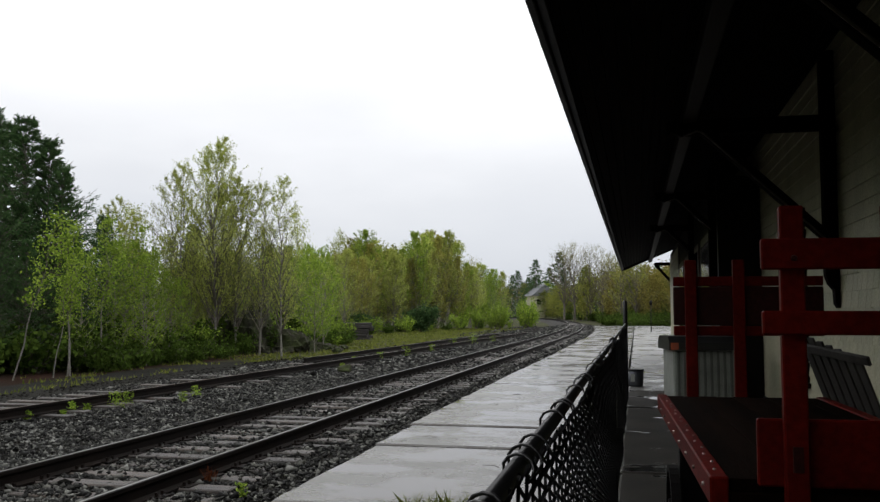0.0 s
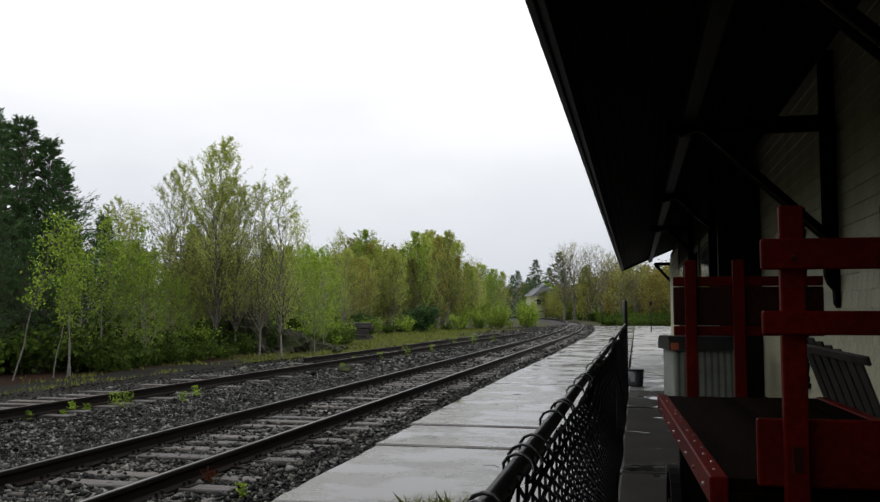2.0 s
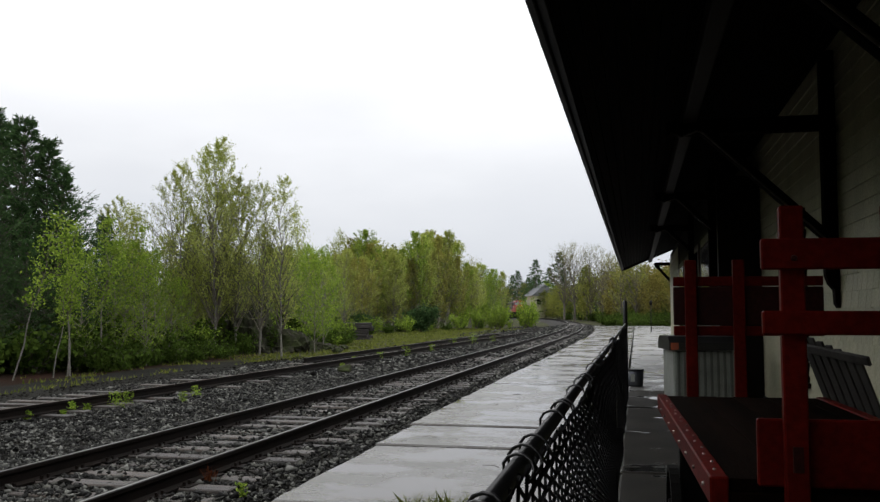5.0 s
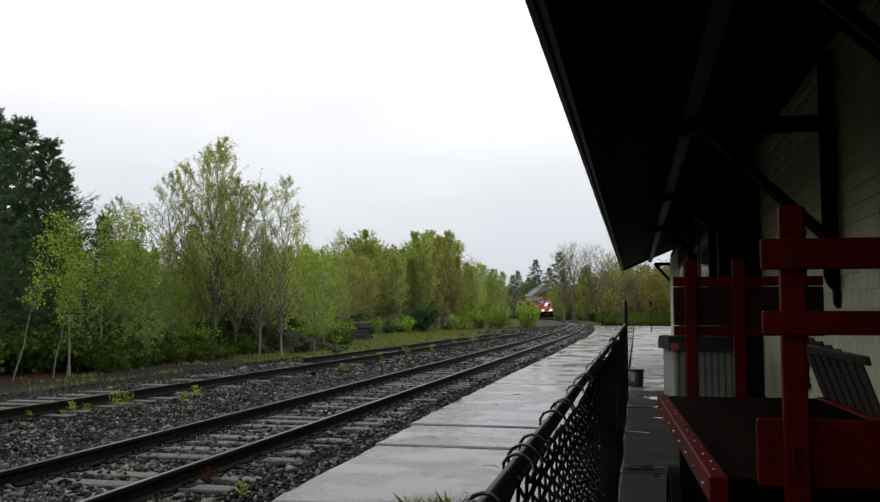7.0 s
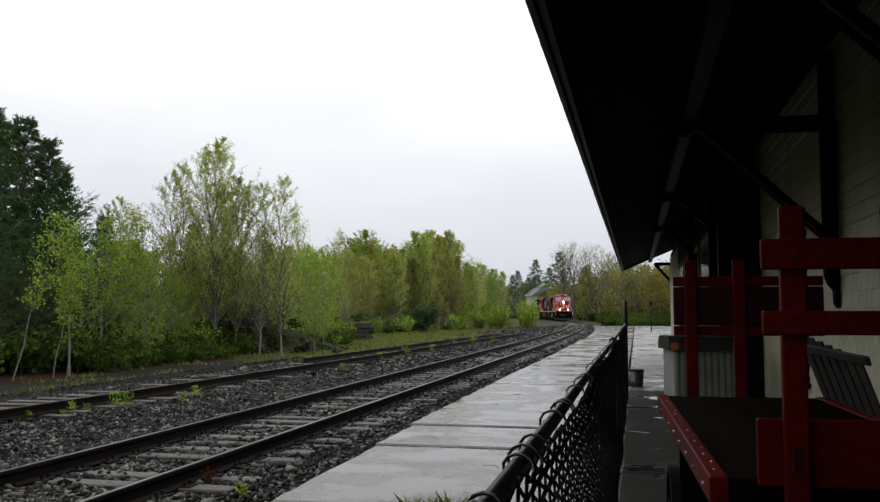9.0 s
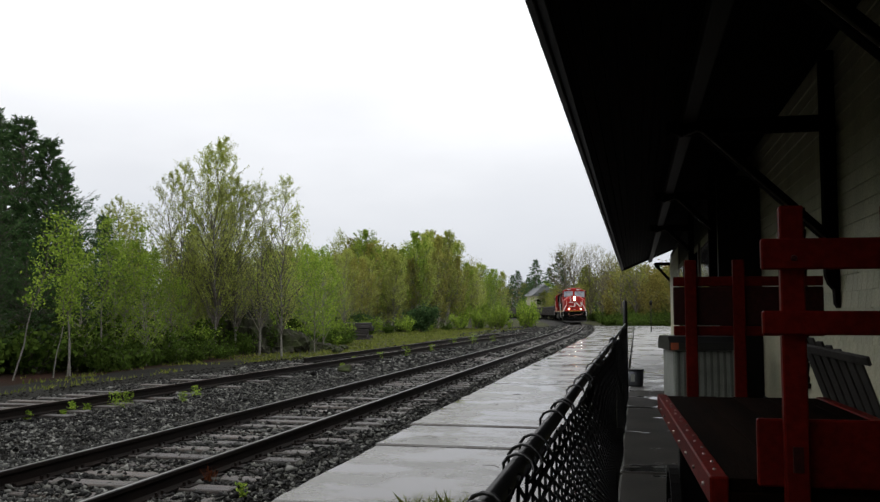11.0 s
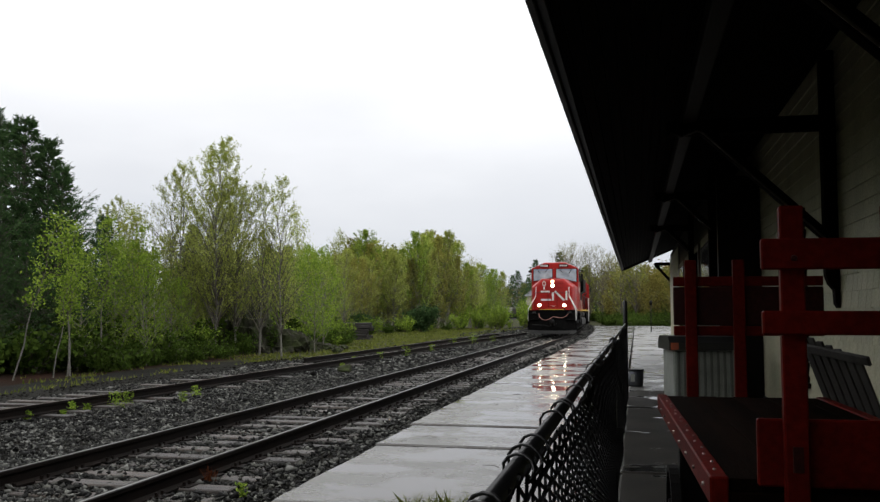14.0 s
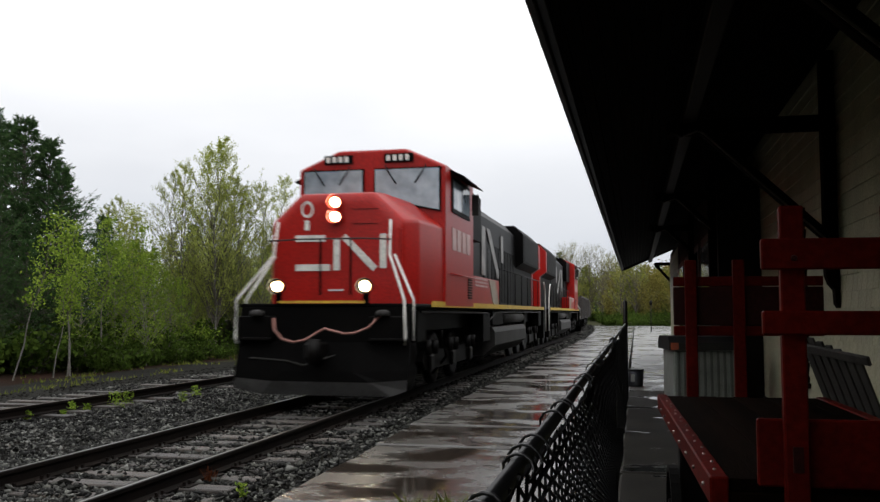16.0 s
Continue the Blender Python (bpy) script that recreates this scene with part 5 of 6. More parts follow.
build_tracks()
build_ground()
build_platform()
build_station()
build_fence()
build_wagon()
build_walk_things()
build_stones()
build_yard()
build_trees()
build_far_house()


# ---- train ----
LOCO_LEN = 21.8


def front_at(t):
    """Metres of track between the eye and the first coupler: the train slows a little on its way."""
    left = 16.0 - t
    return 13.9 + 19.5 * left + 0.1 * left * left - 0.53 * math.exp(-left * 4.0)


def bogie(thing, m, y0, axles, gap, reach, z_axle, r):
    """One truck: side frames, axles and wheels, under thing."""
    ln = (axles - 1) * gap
    mid = y0 + ln / 2
    for sx in (-1, 1):
        prof = [(y0 - 0.55, z_axle + 0.05), (y0 - 0.35, z_axle - 0.12), (y0 + ln + 0.35, z_axle - 0.12), (y0 + ln + 0.55, z_axle + 0.05), (y0 + ln + 0.3, z_axle + 0.28), (mid + 0.5, z_axle + 0.20),
                (mid - 0.5, z_axle + 0.20), (y0 - 0.3, z_axle + 0.28)]
        x = sx * reach
        f = part("truck_frame", prism(prof, "x", min(x, x - sx * 0.14), max(x, x - sx * 0.14)), M_LOCOBLACK, thing)
        f.matrix_basis = m
        for k in range(axles):
            y = y0 + k * gap
            a = part("axle_box", box((min(x, x + sx * 0.07), y - 0.15, z_axle - 0.14), (max(x, x + sx * 0.07), y + 0.15, z_axle + 0.16), 0.03), M_IRON, f)
            for dy in (-0.28, 0.28):
                part("spring", tube([(x + sx * 0.03, y + dy, z_axle + 0.16), (x + sx * 0.03, y + dy, z_axle + 0.42)], 0.075, 8), M_IRON, f)
    for k in range(axles):
        y = y0 + k * gap
        for sx in (-1, 1):
            w = part("wheel", tube([(sx * 0.70, y, r), (sx * 0.73, y, r), (sx * 0.83, y, r), (sx * 0.84, y, r)], [r * 1.04, r * 1.05, r, r * 0.8], 20), M_IRON, thing)
            w.matrix_basis = m


def railing(pts, r=0.02):
    return tube(pts, r, 7)


def build_loco(name, label, lit, flip):
    """A six-axle safety-cab freight diesel; nose at y = 0, tail towards +y; flip turns it end for end."""
    L = tagged(empty(name), label, "locomotive")
    m = Matrix.Translation((0, LOCO_LEN, 0)) @ Matrix.Rotation(math.pi, 4, "Z") if flip else Matrix.Identity(4)

    def add(n, bm, material, lab="", parent=None, smooth=False):
        if smooth:
            for f in bm.faces:
                f.smooth = True
        p = part(n, bm, material, parent or L, lab)
        if parent is None:
            p.matrix_basis = m
        return p
    # frame and walkway
    add("frame", box((-1.0, 0.55, 1.1), (1.0, 21.2, 1.55), 0.02), M_LOCOBLACK)
    for sx in (-1, 1):
        add("sill_stripe", box((sx * 1.458 - 0.008, 1.7, 1.55), (sx * 1.458 + 0.008, 20.9, 1.66)), M_YELLOW, "yellow edge stripe along the walkway")
    add("walkway", box((-1.45, 0.1, 1.55), (1.45, 21.5, 1.6), 0.01), M_LOCOBLACK)
    add("front_stripe", box((-0.74, 0.04, 1.605), (0.74, 0.09, 1.645)), M_YELLOW, "worn yellow stripe on the front step")
    # pilot and plough
    add("pilot", box((-1.44, 0.10, 0.55), (1.44, 0.30, 1.57), 0.03), M_LOCOBLACK)
    bm = bmesh.new()
    top = [bm.verts.new(v) for v in ((-1.47, 0.14, 0.98), (-0.6, 0.02, 0.98), (0.6, 0.02, 0.98), (1.47, 0.14, 0.98))]
    mid = [bm.verts.new(v) for v in ((-1.47, 0.02, 0.55), (-0.6, -0.14, 0.52), (0.6, -0.14, 0.52), (1.47, 0.02, 0.55))]
    low = [bm.verts.new(v) for v in ((-1.47, -0.04, 0.24), (-0.9, -0.2, 0.16), (1.25, -0.2, 0.16), (1.47, -0.06, 0.24))]
    back = [bm.verts.new(v) for v in ((-1.47, 0.3, 0.24), (-0.9, 0.3, 0.16), (1.25, 0.3, 0.16), (1.47, 0.3, 0.24))]
    for a, b in ((top, mid), (mid, low), (low, back)):
        for k in range(3):
            bm.faces.new((a[k], a[k + 1], b[k + 1], b[k]))
    bmesh.ops.recalc_face_normals(bm, faces=bm.faces[:])
    add("snow_plough", bm, M_PLOUGH, "dull black plough blade, greyed along its foot")
    bm = bmesh.new()
    up = [bm.verts.new(v) for v in ((-1.46, -0.028, 0.40), (-0.75, -0.176, 0.36), (0.9, -0.176, 0.36), (1.46, -0.032, 0.40))]
    dn = [bm.verts.new(v) for v in ((-1.465, -0.05, 0.235), (-0.9, -0.208, 0.155), (1.25, -0.208, 0.155), (1.465, -0.07, 0.235))]
    for k in range(3):
        bm.faces.new((up[k], up[k + 1], dn[k + 1], dn[k]))
    bmesh.ops.solidify(bm, geom=bm.faces[:], thickness=0.012)
    add("plough_foot", bm, M_FOOT, "dusty grey worn foot of the plough")
    c = add("coupler", box((-0.14, -0.35, 0.72), (0.14, 0.2, 0.98), 0.03), M_IRON)
    part("knuckle", tube([(0.06, -0.42, 0.66), (0.06, -0.42, 1.04)], 0.10, 10), M_IRON, c)
    part("cut_lever", tube([(-1.2, 0.0, 0.72), (-0.5, -0.1, 0.68), (-0.2, -0.2, 0.62), (0.3, -0.16, 0.78)], 0.013, 6), M_TANK, c)
    hose = [(-0.78, -0.04, 1.36), (-0.74, -0.1, 1.18), (-0.6, -0.12, 1.03), (-0.4, -0.13, 0.98), (-0.2, -0.12, 1.02), (-0.02, -0.08, 1.13), (0.1, -0.06, 1.2), (0.22, -0.08, 1.17), (0.45, -0.12, 1.12), (0.62, -0.12, 1.13),
            (0.85, -0.1, 1.22), (0.98, -0.06, 1.36), (1.04, 0.05, 1.42)]
    add("hose", tube(hose, 0.02, 7), M_HOSE, "faded red brake hose slung across the front")
    for x in (-1.12, 1.12):
        s = add("step_well", box((x - 0.30, -0.02, 0.98), (x + 0.3, 0.12, 1.4), 0.02), M_LOCOBLACK)
        part("step_tread", box((x - 0.28, -0.08, 1.02), (x + 0.28, 0.1, 1.05)), M_IRON, s)
        part("bell_cap", tube([(x * 0.95, -0.05, 1.40), (x * 0.95, -0.05, 1.47), (x * 0.95, -0.05, 1.50)], [0.12, 0.11, 0.05], 10), M_TANK, s)
    # nose
    sec = lambda y, w, zs, wt: [(-w, y, 1.58), (-w, y, zs - 0.5), (-wt, y, zs), (wt, y, zs), (w, y, zs - 0.5), (w, y, 1.58)]
    bm = bmesh.new()
    rings = [[bm.verts.new(v) for v in sec(*a)] for a in ((0.74, 1.10, 3.36, 0.62), (0.80, 1.18, 3.50, 0.66), (1.25, 1.34, 3.54, 0.72), (2.72, 1.43, 3.56, 0.80))]
    for a, b in zip(rings, rings[1:]):
        for k in range(5):
            bm.faces.new((a[k], a[k + 1], b[k + 1], b[k]))
    bm.faces.new(rings[0])
    bmesh.ops.recalc_face_normals(bm, faces=bm.faces[:])
    sharp = [e for e in bm.edges if len(e.link_faces) == 2 and e.calc_face_angle() > 0.25]
    bmesh.ops.bevel(bm, geom=sharp, offset=0.055, segments=3, affect="EDGES", profile=0.5)
    nose = add("nose", bm, M_LOCORED, "tall faceted red nose", None, True)
    for sx, z0 in ((-0.27, 1.75), (0.27, 1.75)):
        part("door_edge", box((sx - 0.014, 0.715, z0), (sx + 0.014, 0.74, 2.70)), M_LOCOBLACK, nose)
    part("door_latch", box((-0.12, 0.715, 1.82), (0.14, 0.738, 1.85)), M_WHITE, nose)
    for z in (2.95, 3.2):
        part("panel_seam", box((0.3, 0.728, z), (0.75, 0.742, z + 0.012)), M_REDDARK, nose)
    # abstract white emblem: plain bars on the nose and hood
    for (x0, z0), (x1, z1) in (((-0.72, 2.72), (-0.19, 2.72)), ((-0.72, 2.22), (-0.10, 2.22)), ((0.02, 2.17), (0.02, 2.70)),
                               ((0.14, 2.75), (0.70, 2.19)), ((0.84, 2.20), (0.84, 2.78))):
        d = Vector((x1 - x0, 0, z1 - z0))
        a = math.atan2(d.z, d.x)
        mm = Matrix.Translation((x0, 0.728, z0)) @ Euler((0, -a, 0)).to_matrix().to_4x4()
        part("emblem_bar", box((0, -0.006, -0.055), (d.length, 0.004, 0.055), 0, None, mm), M_WHITE, nose, "off-white painted bar")
    bm = bmesh.new()
    for k in range(20):
        a, b = k * math.tau / 20, (k + 1) * math.tau / 20
        q = [bm.verts.new((-0.52 + r * 0.78 * math.cos(t), 0.731, 3.22 + r * math.sin(t))) for r, t in ((0.10, a), (0.145, a), (0.145, b), (0.10, b))]
        bm.faces.new(q)
    part("ring_mark", bm, M_WHITE, nose, "off-white painted ring")
    part("bar_mark", box((-0.56, 0.724, 2.86), (-0.48, 0.732, 3.03)), M_WHITE, nose, "off-white painted bar")
    for z in (3.08, 3.33):
        hl = part("headlight", tube([(0.0, 0.74, z), (0.0, 0.69, z)], [0.115, 0.12], 16), M_LOCORED, nose)
        part("reflector_rim", tube([(0.0, 0.69, z), (0.0, 0.684, z)], [0.092, 0.088], 18), M_LAMP_RIM if lit else M_TANK, hl, "glowing ring that paints warm glare round the lamp" if lit else "grey reflector rim")
        # Open ring added round the lens to keep its light off the nose.
        part("light_shield", tube([(0.0, 0.70, z), (0.0, 0.60, z)], [0.118, 0.122], 18, None, False), M_LOCORED, hl)
        part("lens", tube([(0.0, 0.684, z), (0.0, 0.672, z)], [0.076, 0.068], 18), M_LAMP_ON if lit else M_TANK, hl, "round glowing headlight" if lit else "dark headlight lens")
    for x in (-0.75, 0.75):
        dl = add("ditch_light", tube([(x, 0.14, 1.88), (x, 0.02, 1.88)], [0.10, 0.13], 16), M_IRON)
        part("reflector_rim", tube([(x, 0.02, 1.88), (x, 0.014, 1.88)], [0.092, 0.088], 18), M_LAMP_RIM if lit else M_TANK, dl, "glowing ring that paints warm glare round the lamp" if lit else "grey reflector rim")
        # Open ring added here too, blocking lamp light from the plough.
        part("light_shield", tube([(x, 0.03, 1.88), (x, -0.07, 1.88)], [0.126, 0.13], 18, None, False), M_IRON, dl)
        part("lens", tube([(x, 0.014, 1.88), (x, 0.002, 1.88)], [0.076, 0.068], 18), M_LAMP_ON if lit else M_TANK, dl, "round glowing ditch light" if lit else "dark lamp lens")
        part("stand", box((x - 0.04, 0.05, 1.6), (x + 0.04, 0.12, 1.8)), M_LOCOBLACK, dl)
    # front handrails
    for sx in (-1, 1):
        add("handrail", railing([(sx * 1.42, -0.02, 0.95), (sx * 1.44, -0.06, 1.05), (sx * 1.42, -0.06, 1.66), (sx * 1.02, 0.5, 2.42), (sx * 1.0, 0.62, 3.0)], 0.024), M_WHITE, "white-painted handrail")
        add("handrail", railing([(sx * 1.46, 0.38, 1.0), (sx * 1.46, 0.38, 1.66), (sx * 1.06, 0.66, 2.42)], 0.022), M_WHITE, "white-painted handrail")
    add("cross_rail", railing([(-1.1, 0.45, 2.66), (-0.55, 0.40, 2.68), (0.55, 0.40, 2.68), (1.05, 0.45, 2.66)], 0.014), M_TANK, "thin grey front rail")
    # cab
    bm = bmesh.new()
    def ring(y, w, zs, zt, wt, fw=0.0):
        return [bm.verts.new(v) for v in ((-w, y, 1.58), (-w, y, zs), (-wt, y - fw, zt), (wt, y - fw, zt), (w, y, zs), (w, y, 1.58))]
    r0, r1, r2 = ring(2.75, 1.47, 4.25, 4.6, 0.66, 0.0), ring(3.0, 1.47, 4.28, 4.64, 0.68), ring(5.7, 1.47, 4.28, 4.64, 0.68)
    for a, b in ((r0, r1), (r1, r2)):
        for k in range(5):
            bm.faces.new((a[k], a[k + 1], b[k + 1], b[k]))
    bm.faces.new(r0)
    bm.faces.new(r2[::-1])
    bmesh.ops.recalc_face_normals(bm, faces=bm.faces[:])
    bmesh.ops.bevel(bm, geom=[e for e in bm.edges if len(e.link_faces) == 2 and e.calc_face_angle() > 0.25], offset=0.04, segments=2, affect="EDGES", profile=0.5)
    cab = add("cab", bm, M_LOCORED, "red cab with black roof edge")
    for x0, x1, zl, zr in ((-1.34, -0.16, 3.45, 3.66), (0.10, 1.36, 3.66, 3.40)):
        bm = bmesh.new()
        out = [(x0 - 0.028, zl - 0.028), (x1 + 0.028, zr - 0.028), (x1 + 0.028, 4.228), (x0 - 0.028, 4.228)]
        bm = prism(out, "y", 2.70, 2.74)
        fr = part("windshield_frame", bm, M_LOCOBLACK, cab)
        part("windshield", prism([(x0, zl), (x1, zr), (x1, 4.2), (x0, 4.2)], "y", 2.685, 2.70), M_WINDSHIELD, fr, "wet windshield pane with sky reflection painted in")
        for k, x in enumerate((x0 + 0.2, x1 - 0.25)):
            part("wiper", tube([(x, 2.67, 4.28), (x + 0.06 * (1 - 2 * k), 2.66, 4.16), (x + 0.22 * (1 - 2 * k), 2.66, 3.92)], 0.014, 5), M_IRON, fr)
    for x in (-0.66, 0.56):
        nb = part("number_board", box((x - 0.29, 2.70, 4.34), (x + 0.29, 2.76, 4.51), 0.01), M_LOCOBLACK, cab, "black number board with pale bars")
        for k in range(4):
            part("number_bar", box((x - 0.24 + k * 0.125, 2.693, 4.37), (x - 0.165 + k * 0.125, 2.699, 4.48)), M_WHITE, nb)
    for sx in (-1, 1):
        x = sx * 1.475
        sw = part("side_window", box((min(x, x + sx * 0.02), 3.3, 3.42), (max(x, x + sx * 0.02), 5.15, 4.12)), M_LOCOBLACK, cab)
        for y0, y1 in ((3.42, 4.2), (4.3, 5.05)):
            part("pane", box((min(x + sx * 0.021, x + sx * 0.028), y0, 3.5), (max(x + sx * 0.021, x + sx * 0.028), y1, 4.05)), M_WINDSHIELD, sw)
        part("awning", prism([(x, 4.2), (x + sx * 0.28, 4.08), (x + sx * 0.28, 4.10), (x, 4.24)], "y", 3.2, 5.3), M_LOCOBLACK, sw)
        part("mirror", box((min(x + sx * 0.05, x + sx * 0.2), 5.2, 3.55), (max(x + sx * 0.05, x + sx * 0.2), 5.26, 4.0), 0.01), M_TANK, sw)
        for k in range(4):
            part("number_bar", box((min(x, x + sx * 0.008), 3.35 + k * 0.5, 2.68), (max(x, x + sx * 0.008), 3.75 + k * 0.5, 3.12)), M_FADED, cab, "faded white painted bar")
        part("grab_rail", tube([(x + sx * 0.04, 3.0, 2.2), (x + sx * 0.04, 5.6, 2.2)], 0.014, 6), M_LOCORED, cab)
        for k in range(9):
            part("louver", box((min(x, x + sx * 0.014), 5.0, 1.75 + k * 0.055), (max(x, x + sx * 0.014), 5.45, 1.78 + k * 0.055)), M_REDDARK, cab)
        # red body behind the cab and the pale stripe
        add("side_panel", box((min(sx * 0.95, sx * 1.44), 5.7, 1.6), (max(sx * 0.95, sx * 1.44), 9.6, 2.28), 0.015), M_LOCORED)
        st = add("slant_stripe", prism([(8.6, 1.62), (9.55, 1.62), (8.9, 2.26), (7.9, 2.26)], "x", min(sx * 1.441, sx * 1.452), max(sx * 1.441, sx * 1.452)), M_BUFF, "slanting weathered buff stripe")
        for k in range(3):
            part("lettering_bar", box((min(sx * 1.441, sx * 1.45), 6.0, 2.05 + k * 0.08), (max(sx * 1.441, sx * 1.45), 7.7, 2.09 + k * 0.08)), M_FADED, st)
    # hood
    hood = add("hood", prism([(-1.0, 1.6), (-1.0, 4.02), (-0.72, 4.32), (0.72, 4.32), (1.0, 4.02), (1.0, 1.6)], "y", 5.71, 16.0), M_LOCOGREY, "dusty black engine hood")
    for sx in (-1, 1):
        for k in range(10):
            y = 9.7 + k * 0.63
            part("hood_door", box((min(sx * 1.0, sx * 1.022), y, 1.75), (max(sx * 1.0, sx * 1.022), y + 0.57, 3.35), 0.008), M_LOCOBLACK if k > 1 else M_LOCOGREY, hood)
        part("black_recess", box((min(sx * 1.0, sx * 1.03), 5.75, 2.3), (max(sx * 1.0, sx * 1.03), 8.0, 3.9)), M_LOCOBLACK, hood)
        lo, hi = min(sx * 1.024, sx * 1.034), max(sx * 1.024, sx * 1.034)
        for out in ([(9.3, 2.45), (9.85, 2.45), (9.85, 3.75), (9.3, 3.75)], [(10.0, 3.75), (10.6, 3.75), (12.5, 2.45), (11.9, 2.45)], [(12.65, 2.95), (13.1, 2.95), (13.1, 3.75), (12.65, 3.75)]):
            part("emblem_bar", prism(out, "x", lo, hi), M_HOODMARK, hood, "grimy white painted bar")
    part("blower_housing", prism([(-1.2, 3.2), (-1.2, 4.3), (-0.9, 4.52), (0.9, 4.52), (1.2, 4.3), (1.2, 3.2)], "y", 5.8, 8.2), M_LOCOBLACK, hood)
    part("exhaust_stack", box((-0.3, 11.8, 4.25), (0.3, 12.7, 4.42), 0.03), M_IRON, hood)
    for y in (9.2, 13.6, 15.0):
        part("roof_fan", tube([(0, y, 4.25), (0, y, 4.38)], [0.55, 0.5], 16), M_IRON, hood)
    rad = add("radiator_hood", prism([(-1.0, 1.6), (-1.0, 2.95), (-1.28, 3.12), (-1.28, 4.08), (-0.98, 4.38), (0.98, 4.38), (1.28, 4.08), (1.28, 3.12), (1.0, 2.95), (1.0, 1.6)], "y", 16.0, 20.6), M_LOCOBLACK, "black flared radiator hood")
    for sx in (-1, 1):
        for k in range(14):
            part("grille_slat", box((min(sx * 1.28, sx * 1.30), 16.2, 3.2 + k * 0.06), (max(sx * 1.28, sx * 1.30), 20.3, 3.232 + k * 0.06)), M_IRON, rad)
    add("end_panel", prism([(-1.02, 1.6), (-1.02, 2.95), (-1.3, 3.15), (-1.3, 4.0), (-1.0, 4.3), (1.0, 4.3), (1.3, 4.0), (1.3, 3.15), (1.02, 2.95), (1.02, 1.6)], "y", 20.6, 21.0), M_LOCORED, "red rear end panel")
    # walkway rails
    for sx in (-1, 1):
        add("side_rail", tube([(sx * 1.42, 9.7, 2.62), (sx * 1.42, 20.8, 2.62)], 0.016, 6), M_TANK)
        for k in range(8):
            add("stanchion", tube([(sx * 1.42, 9.8 + k * 1.55, 1.6), (sx * 1.42, 9.8 + k * 1.55, 2.62)], 0.015, 6), M_IRON)
        add("handrail", railing([(sx * 1.46, 21.55, 0.7), (sx * 1.46, 21.55, 1.75), (sx * 1.46, 21.2, 2.5), (sx * 1.46, 20.9, 2.62)], 0.024), M_WHITE, "white-painted handrail")
        add("rear_steps", box((min(sx * 0.9, sx * 1.44), 20.9, 0.45), (max(sx * 0.9, sx * 1.44), 21.4, 1.56), 0.02), M_LOCOBLACK)
    # tanks and trucks
    add("fuel_tank", prism([(-1.38, 1.08), (-1.45, 0.95), (-1.45, 0.62), (-1.15, 0.36), (1.15, 0.36), (1.45, 0.62), (1.45, 0.95), (1.38, 1.08)], "y", 8.8, 15.2), M_TANK, "dusty grey fuel tank")
    for sx in (-1, 1):
        add("air_reservoir", tube([(sx * 1.22, 11.2, 1.30), (sx * 1.22, 11.25, 1.30), (sx * 1.22, 15.3, 1.30), (sx * 1.22, 15.35, 1.30)], [0.1, 0.17, 0.17, 0.1], 12), M_TANK)
    for sx in (-1, 1):
        for k, (y0, y1, z0, z1) in enumerate(((1.0, 1.7, 0.95, 1.5), (7.6, 8.6, 0.75, 1.45), (9.0, 10.8, 1.12, 1.5), (15.5, 15.9, 0.8, 1.5), (19.9, 20.8, 0.95, 1.5))):
            add("equipment_box", box((min(sx * 1.05, sx * 1.36), y0, z0), (max(sx * 1.05, sx * 1.36), y1, z1), 0.02), M_LOCOBLACK)
        add("air_pipe", tube([(sx * 1.38, 1.2, 1.46), (sx * 1.38, 8.0, 1.44), (sx * 1.3, 8.6, 1.2), (sx * 1.38, 9.4, 1.46), (sx * 1.38, 20.5, 1.46)], 0.025, 6), M_TANK)
        add("sand_hose", tube([(sx * 1.25, 3.4, 1.1), (sx * 1.32, 3.5, 0.6), (sx * 1.0, 3.7, 0.25)], 0.03, 6), M_IRON)
    bogie(L, m, 2.6, 3, 1.95, 1.20, 0.52, 0.53)
    bogie(L, m, 15.9, 3, 1.95, 1.20, 0.52, 0.53)
    return L


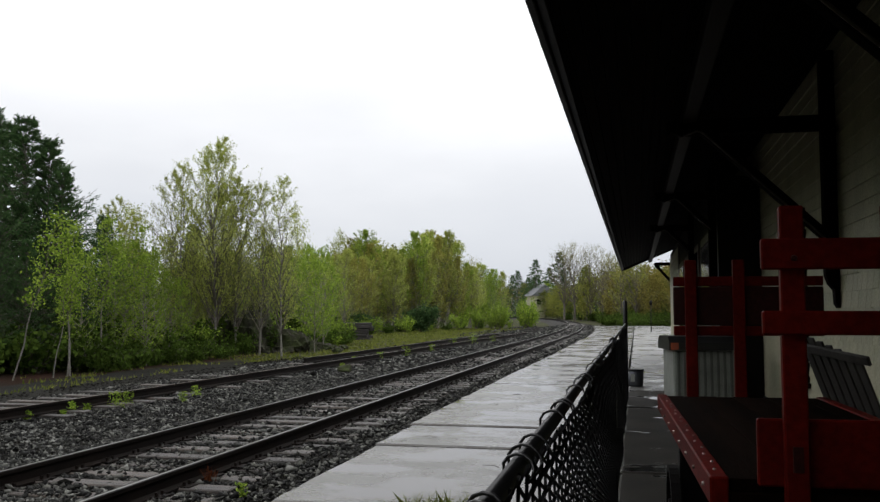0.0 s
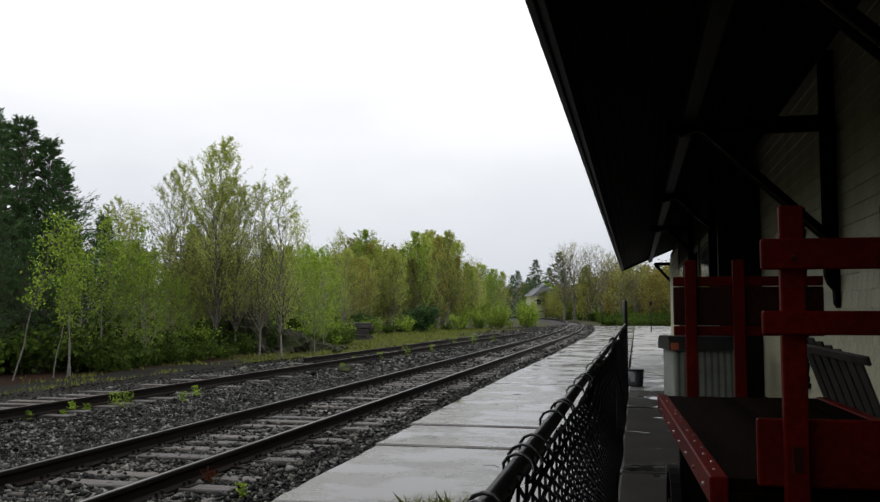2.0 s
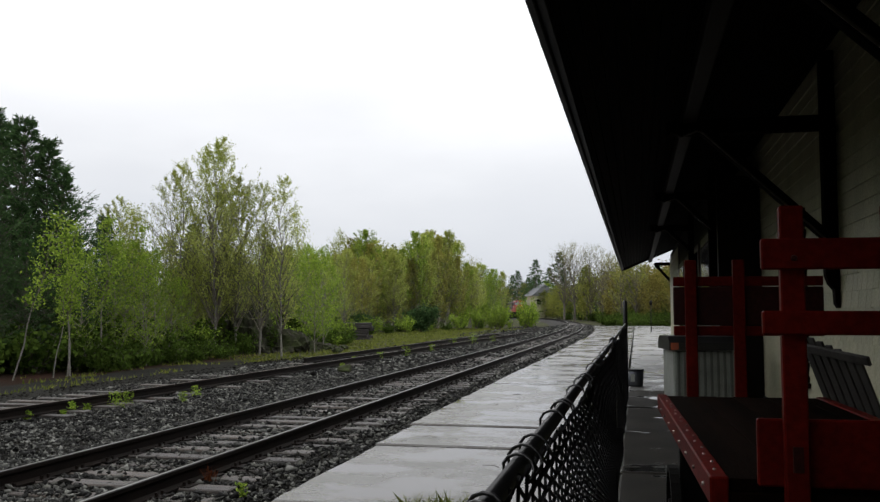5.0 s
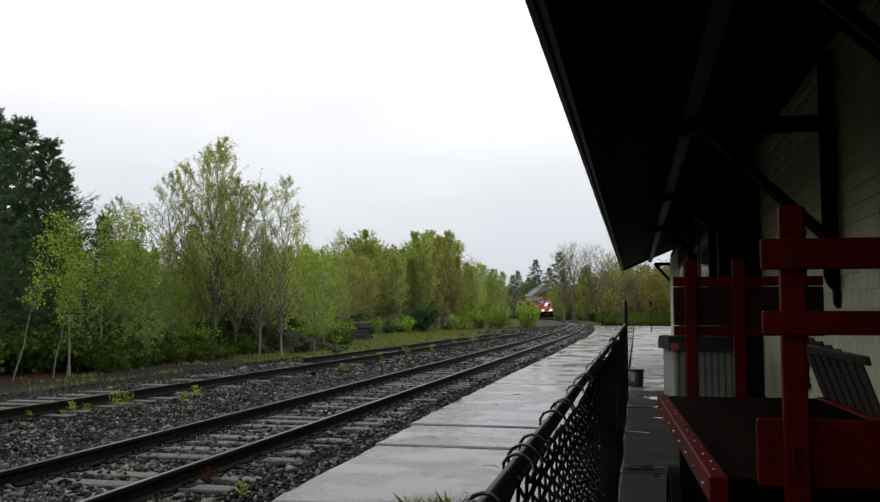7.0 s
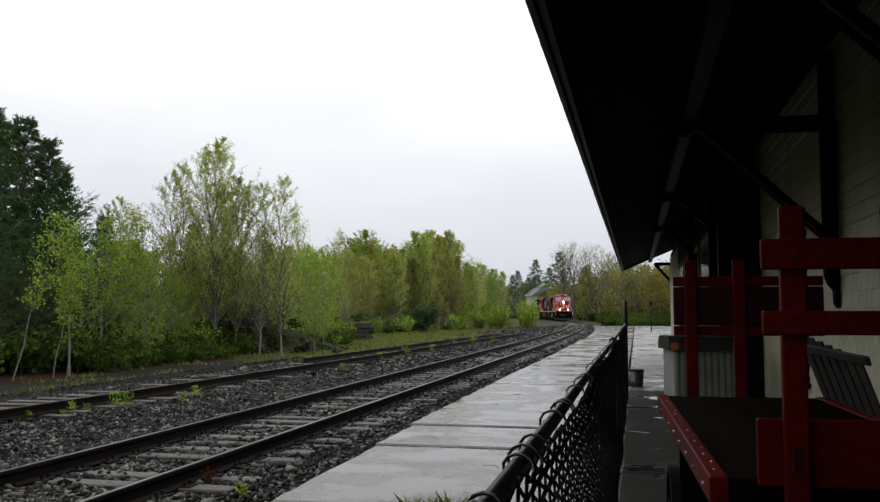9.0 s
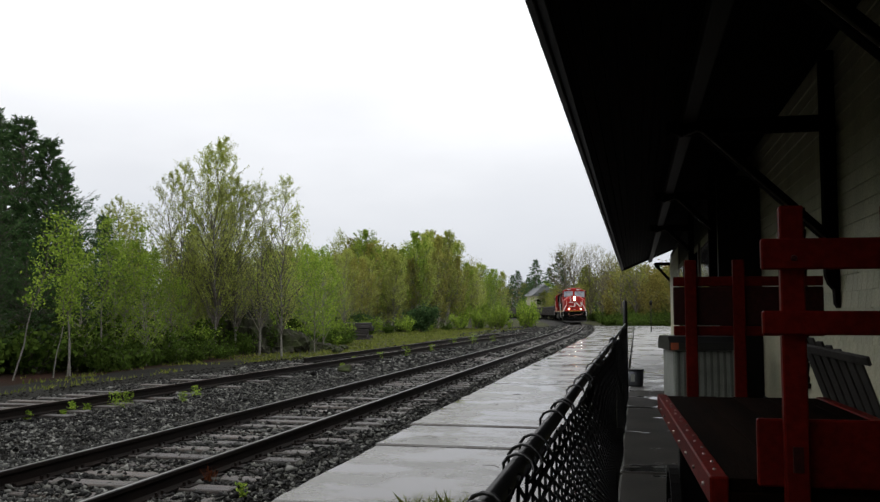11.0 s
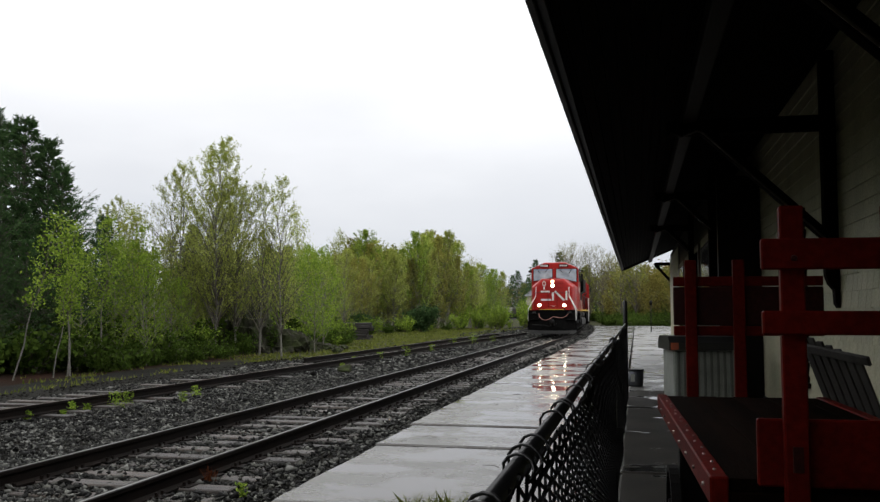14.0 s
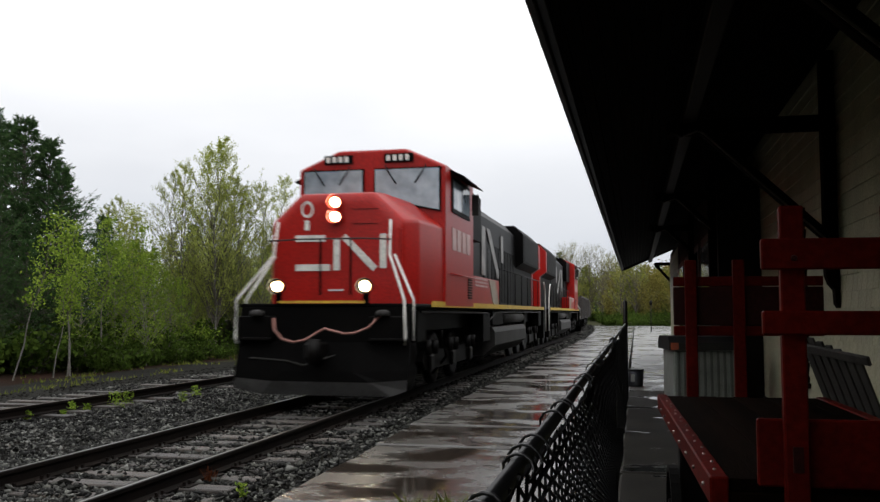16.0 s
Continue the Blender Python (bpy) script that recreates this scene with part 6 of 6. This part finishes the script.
def build_freight_car(paint, label, high=2.45):
    """A low-sided car with ribbed sides, front at y = 0."""
    C = tagged(empty("freight_car"), label, "freight car", "cars of the train")
    ln = 16.0
    part("floor", box((-1.4, 0.5, 1.0), (1.4, ln - 0.5, 1.15)), paint, C)
    for sx in (-1, 1):
        s = part("side", box((min(sx * 1.36, sx * 1.42), 0.5, 1.15), (max(sx * 1.36, sx * 1.42), ln - 0.5, high), 0.01), paint, C)
        for k in range(13):
            y = 0.6 + k * 1.22
            part("rib", box((min(sx * 1.42, sx * 1.52), y, 1.05), (max(sx * 1.42, sx * 1.52), y + 0.12, high - 0.05), 0.01), paint, s)
        part("top_chord", box((min(sx * 1.34, sx * 1.5), 0.5, high), (max(sx * 1.34, sx * 1.5), ln - 0.5, high + 0.11), 0.01), paint, s)
    for y in (0.5, ln - 0.58):
        part("end_wall", box((-1.36, y, 1.15), (1.36, y + 0.08, high + 0.05)), paint, C)
    part("coupler", box((-0.12, -0.3, 0.72), (0.12, ln + 0.3, 0.98), 0.02), M_IRON, C)
    bogie(C, Matrix.Identity(4), 1.6, 2, 1.75, 1.15, 0.46, 0.44)
    bogie(C, Matrix.Identity(4), ln - 3.35, 2, 1.75, 1.15, 0.46, 0.44)
    return C


def build_train():
    out = [(build_loco("locomotive", "red and black diesel freight locomotive with lit headlights", True, False), 0.0, LOCO_LEN)]
    out.append((build_loco("locomotive", "second red and black locomotive running cab last", False, True), LOCO_LEN + 0.9, LOCO_LEN))
    car, back = build_freight_car(M_CARDARK, "grimy dark open freight car with ribbed sides"), 2 * (LOCO_LEN + 0.9)
    pale = build_freight_car(M_TANKPALE, "pale grey freight car with ribbed sides", 2.7)
    for k in range(12):
        out.append((car if k == 0 else pale if k == 9 else copy_thing(car, Matrix.Identity(4)), back, 16.0))
        back += 16.7
    return out


TRAIN = build_train()


def motions():
    for ob, back, length in TRAIN:
        rows = []
        for i in range(33):
            t = i * 0.5
            s = front_at(t) + back
            x0, y0, _ = track_at(s)
            x1, y1, _ = track_at(s + length)
            rows.append((t, pose(x0, y0, 0, 0, 0, math.degrees(math.atan2(-(x1 - x0), y1 - y0)))))
        walk(ob, rows)
    # trees bend a little in gusts
    rng = random.Random(77)
    for ob, amount in SWAY:
        rest = ob.matrix_basis.copy()
        size = rest.to_scale()
        place, turn = rest.translation.copy(), rest.to_quaternion().to_matrix().to_4x4()
        p, q = rng.uniform(0, 6), rng.uniform(0, 6)
        rows = []
        for i in range(41):
            t = i * 0.4
            a = amount * (0.55 * math.sin(1.5 * t + p) + 0.35 * math.sin(3.1 * t + q))
            rows.append((t, Matrix.Translation(place) @ Euler((0.3 * radians(a), radians(a), 0)).to_matrix().to_4x4() @ turn))
        walk(ob, rows)
        ob.scale = size


motions()
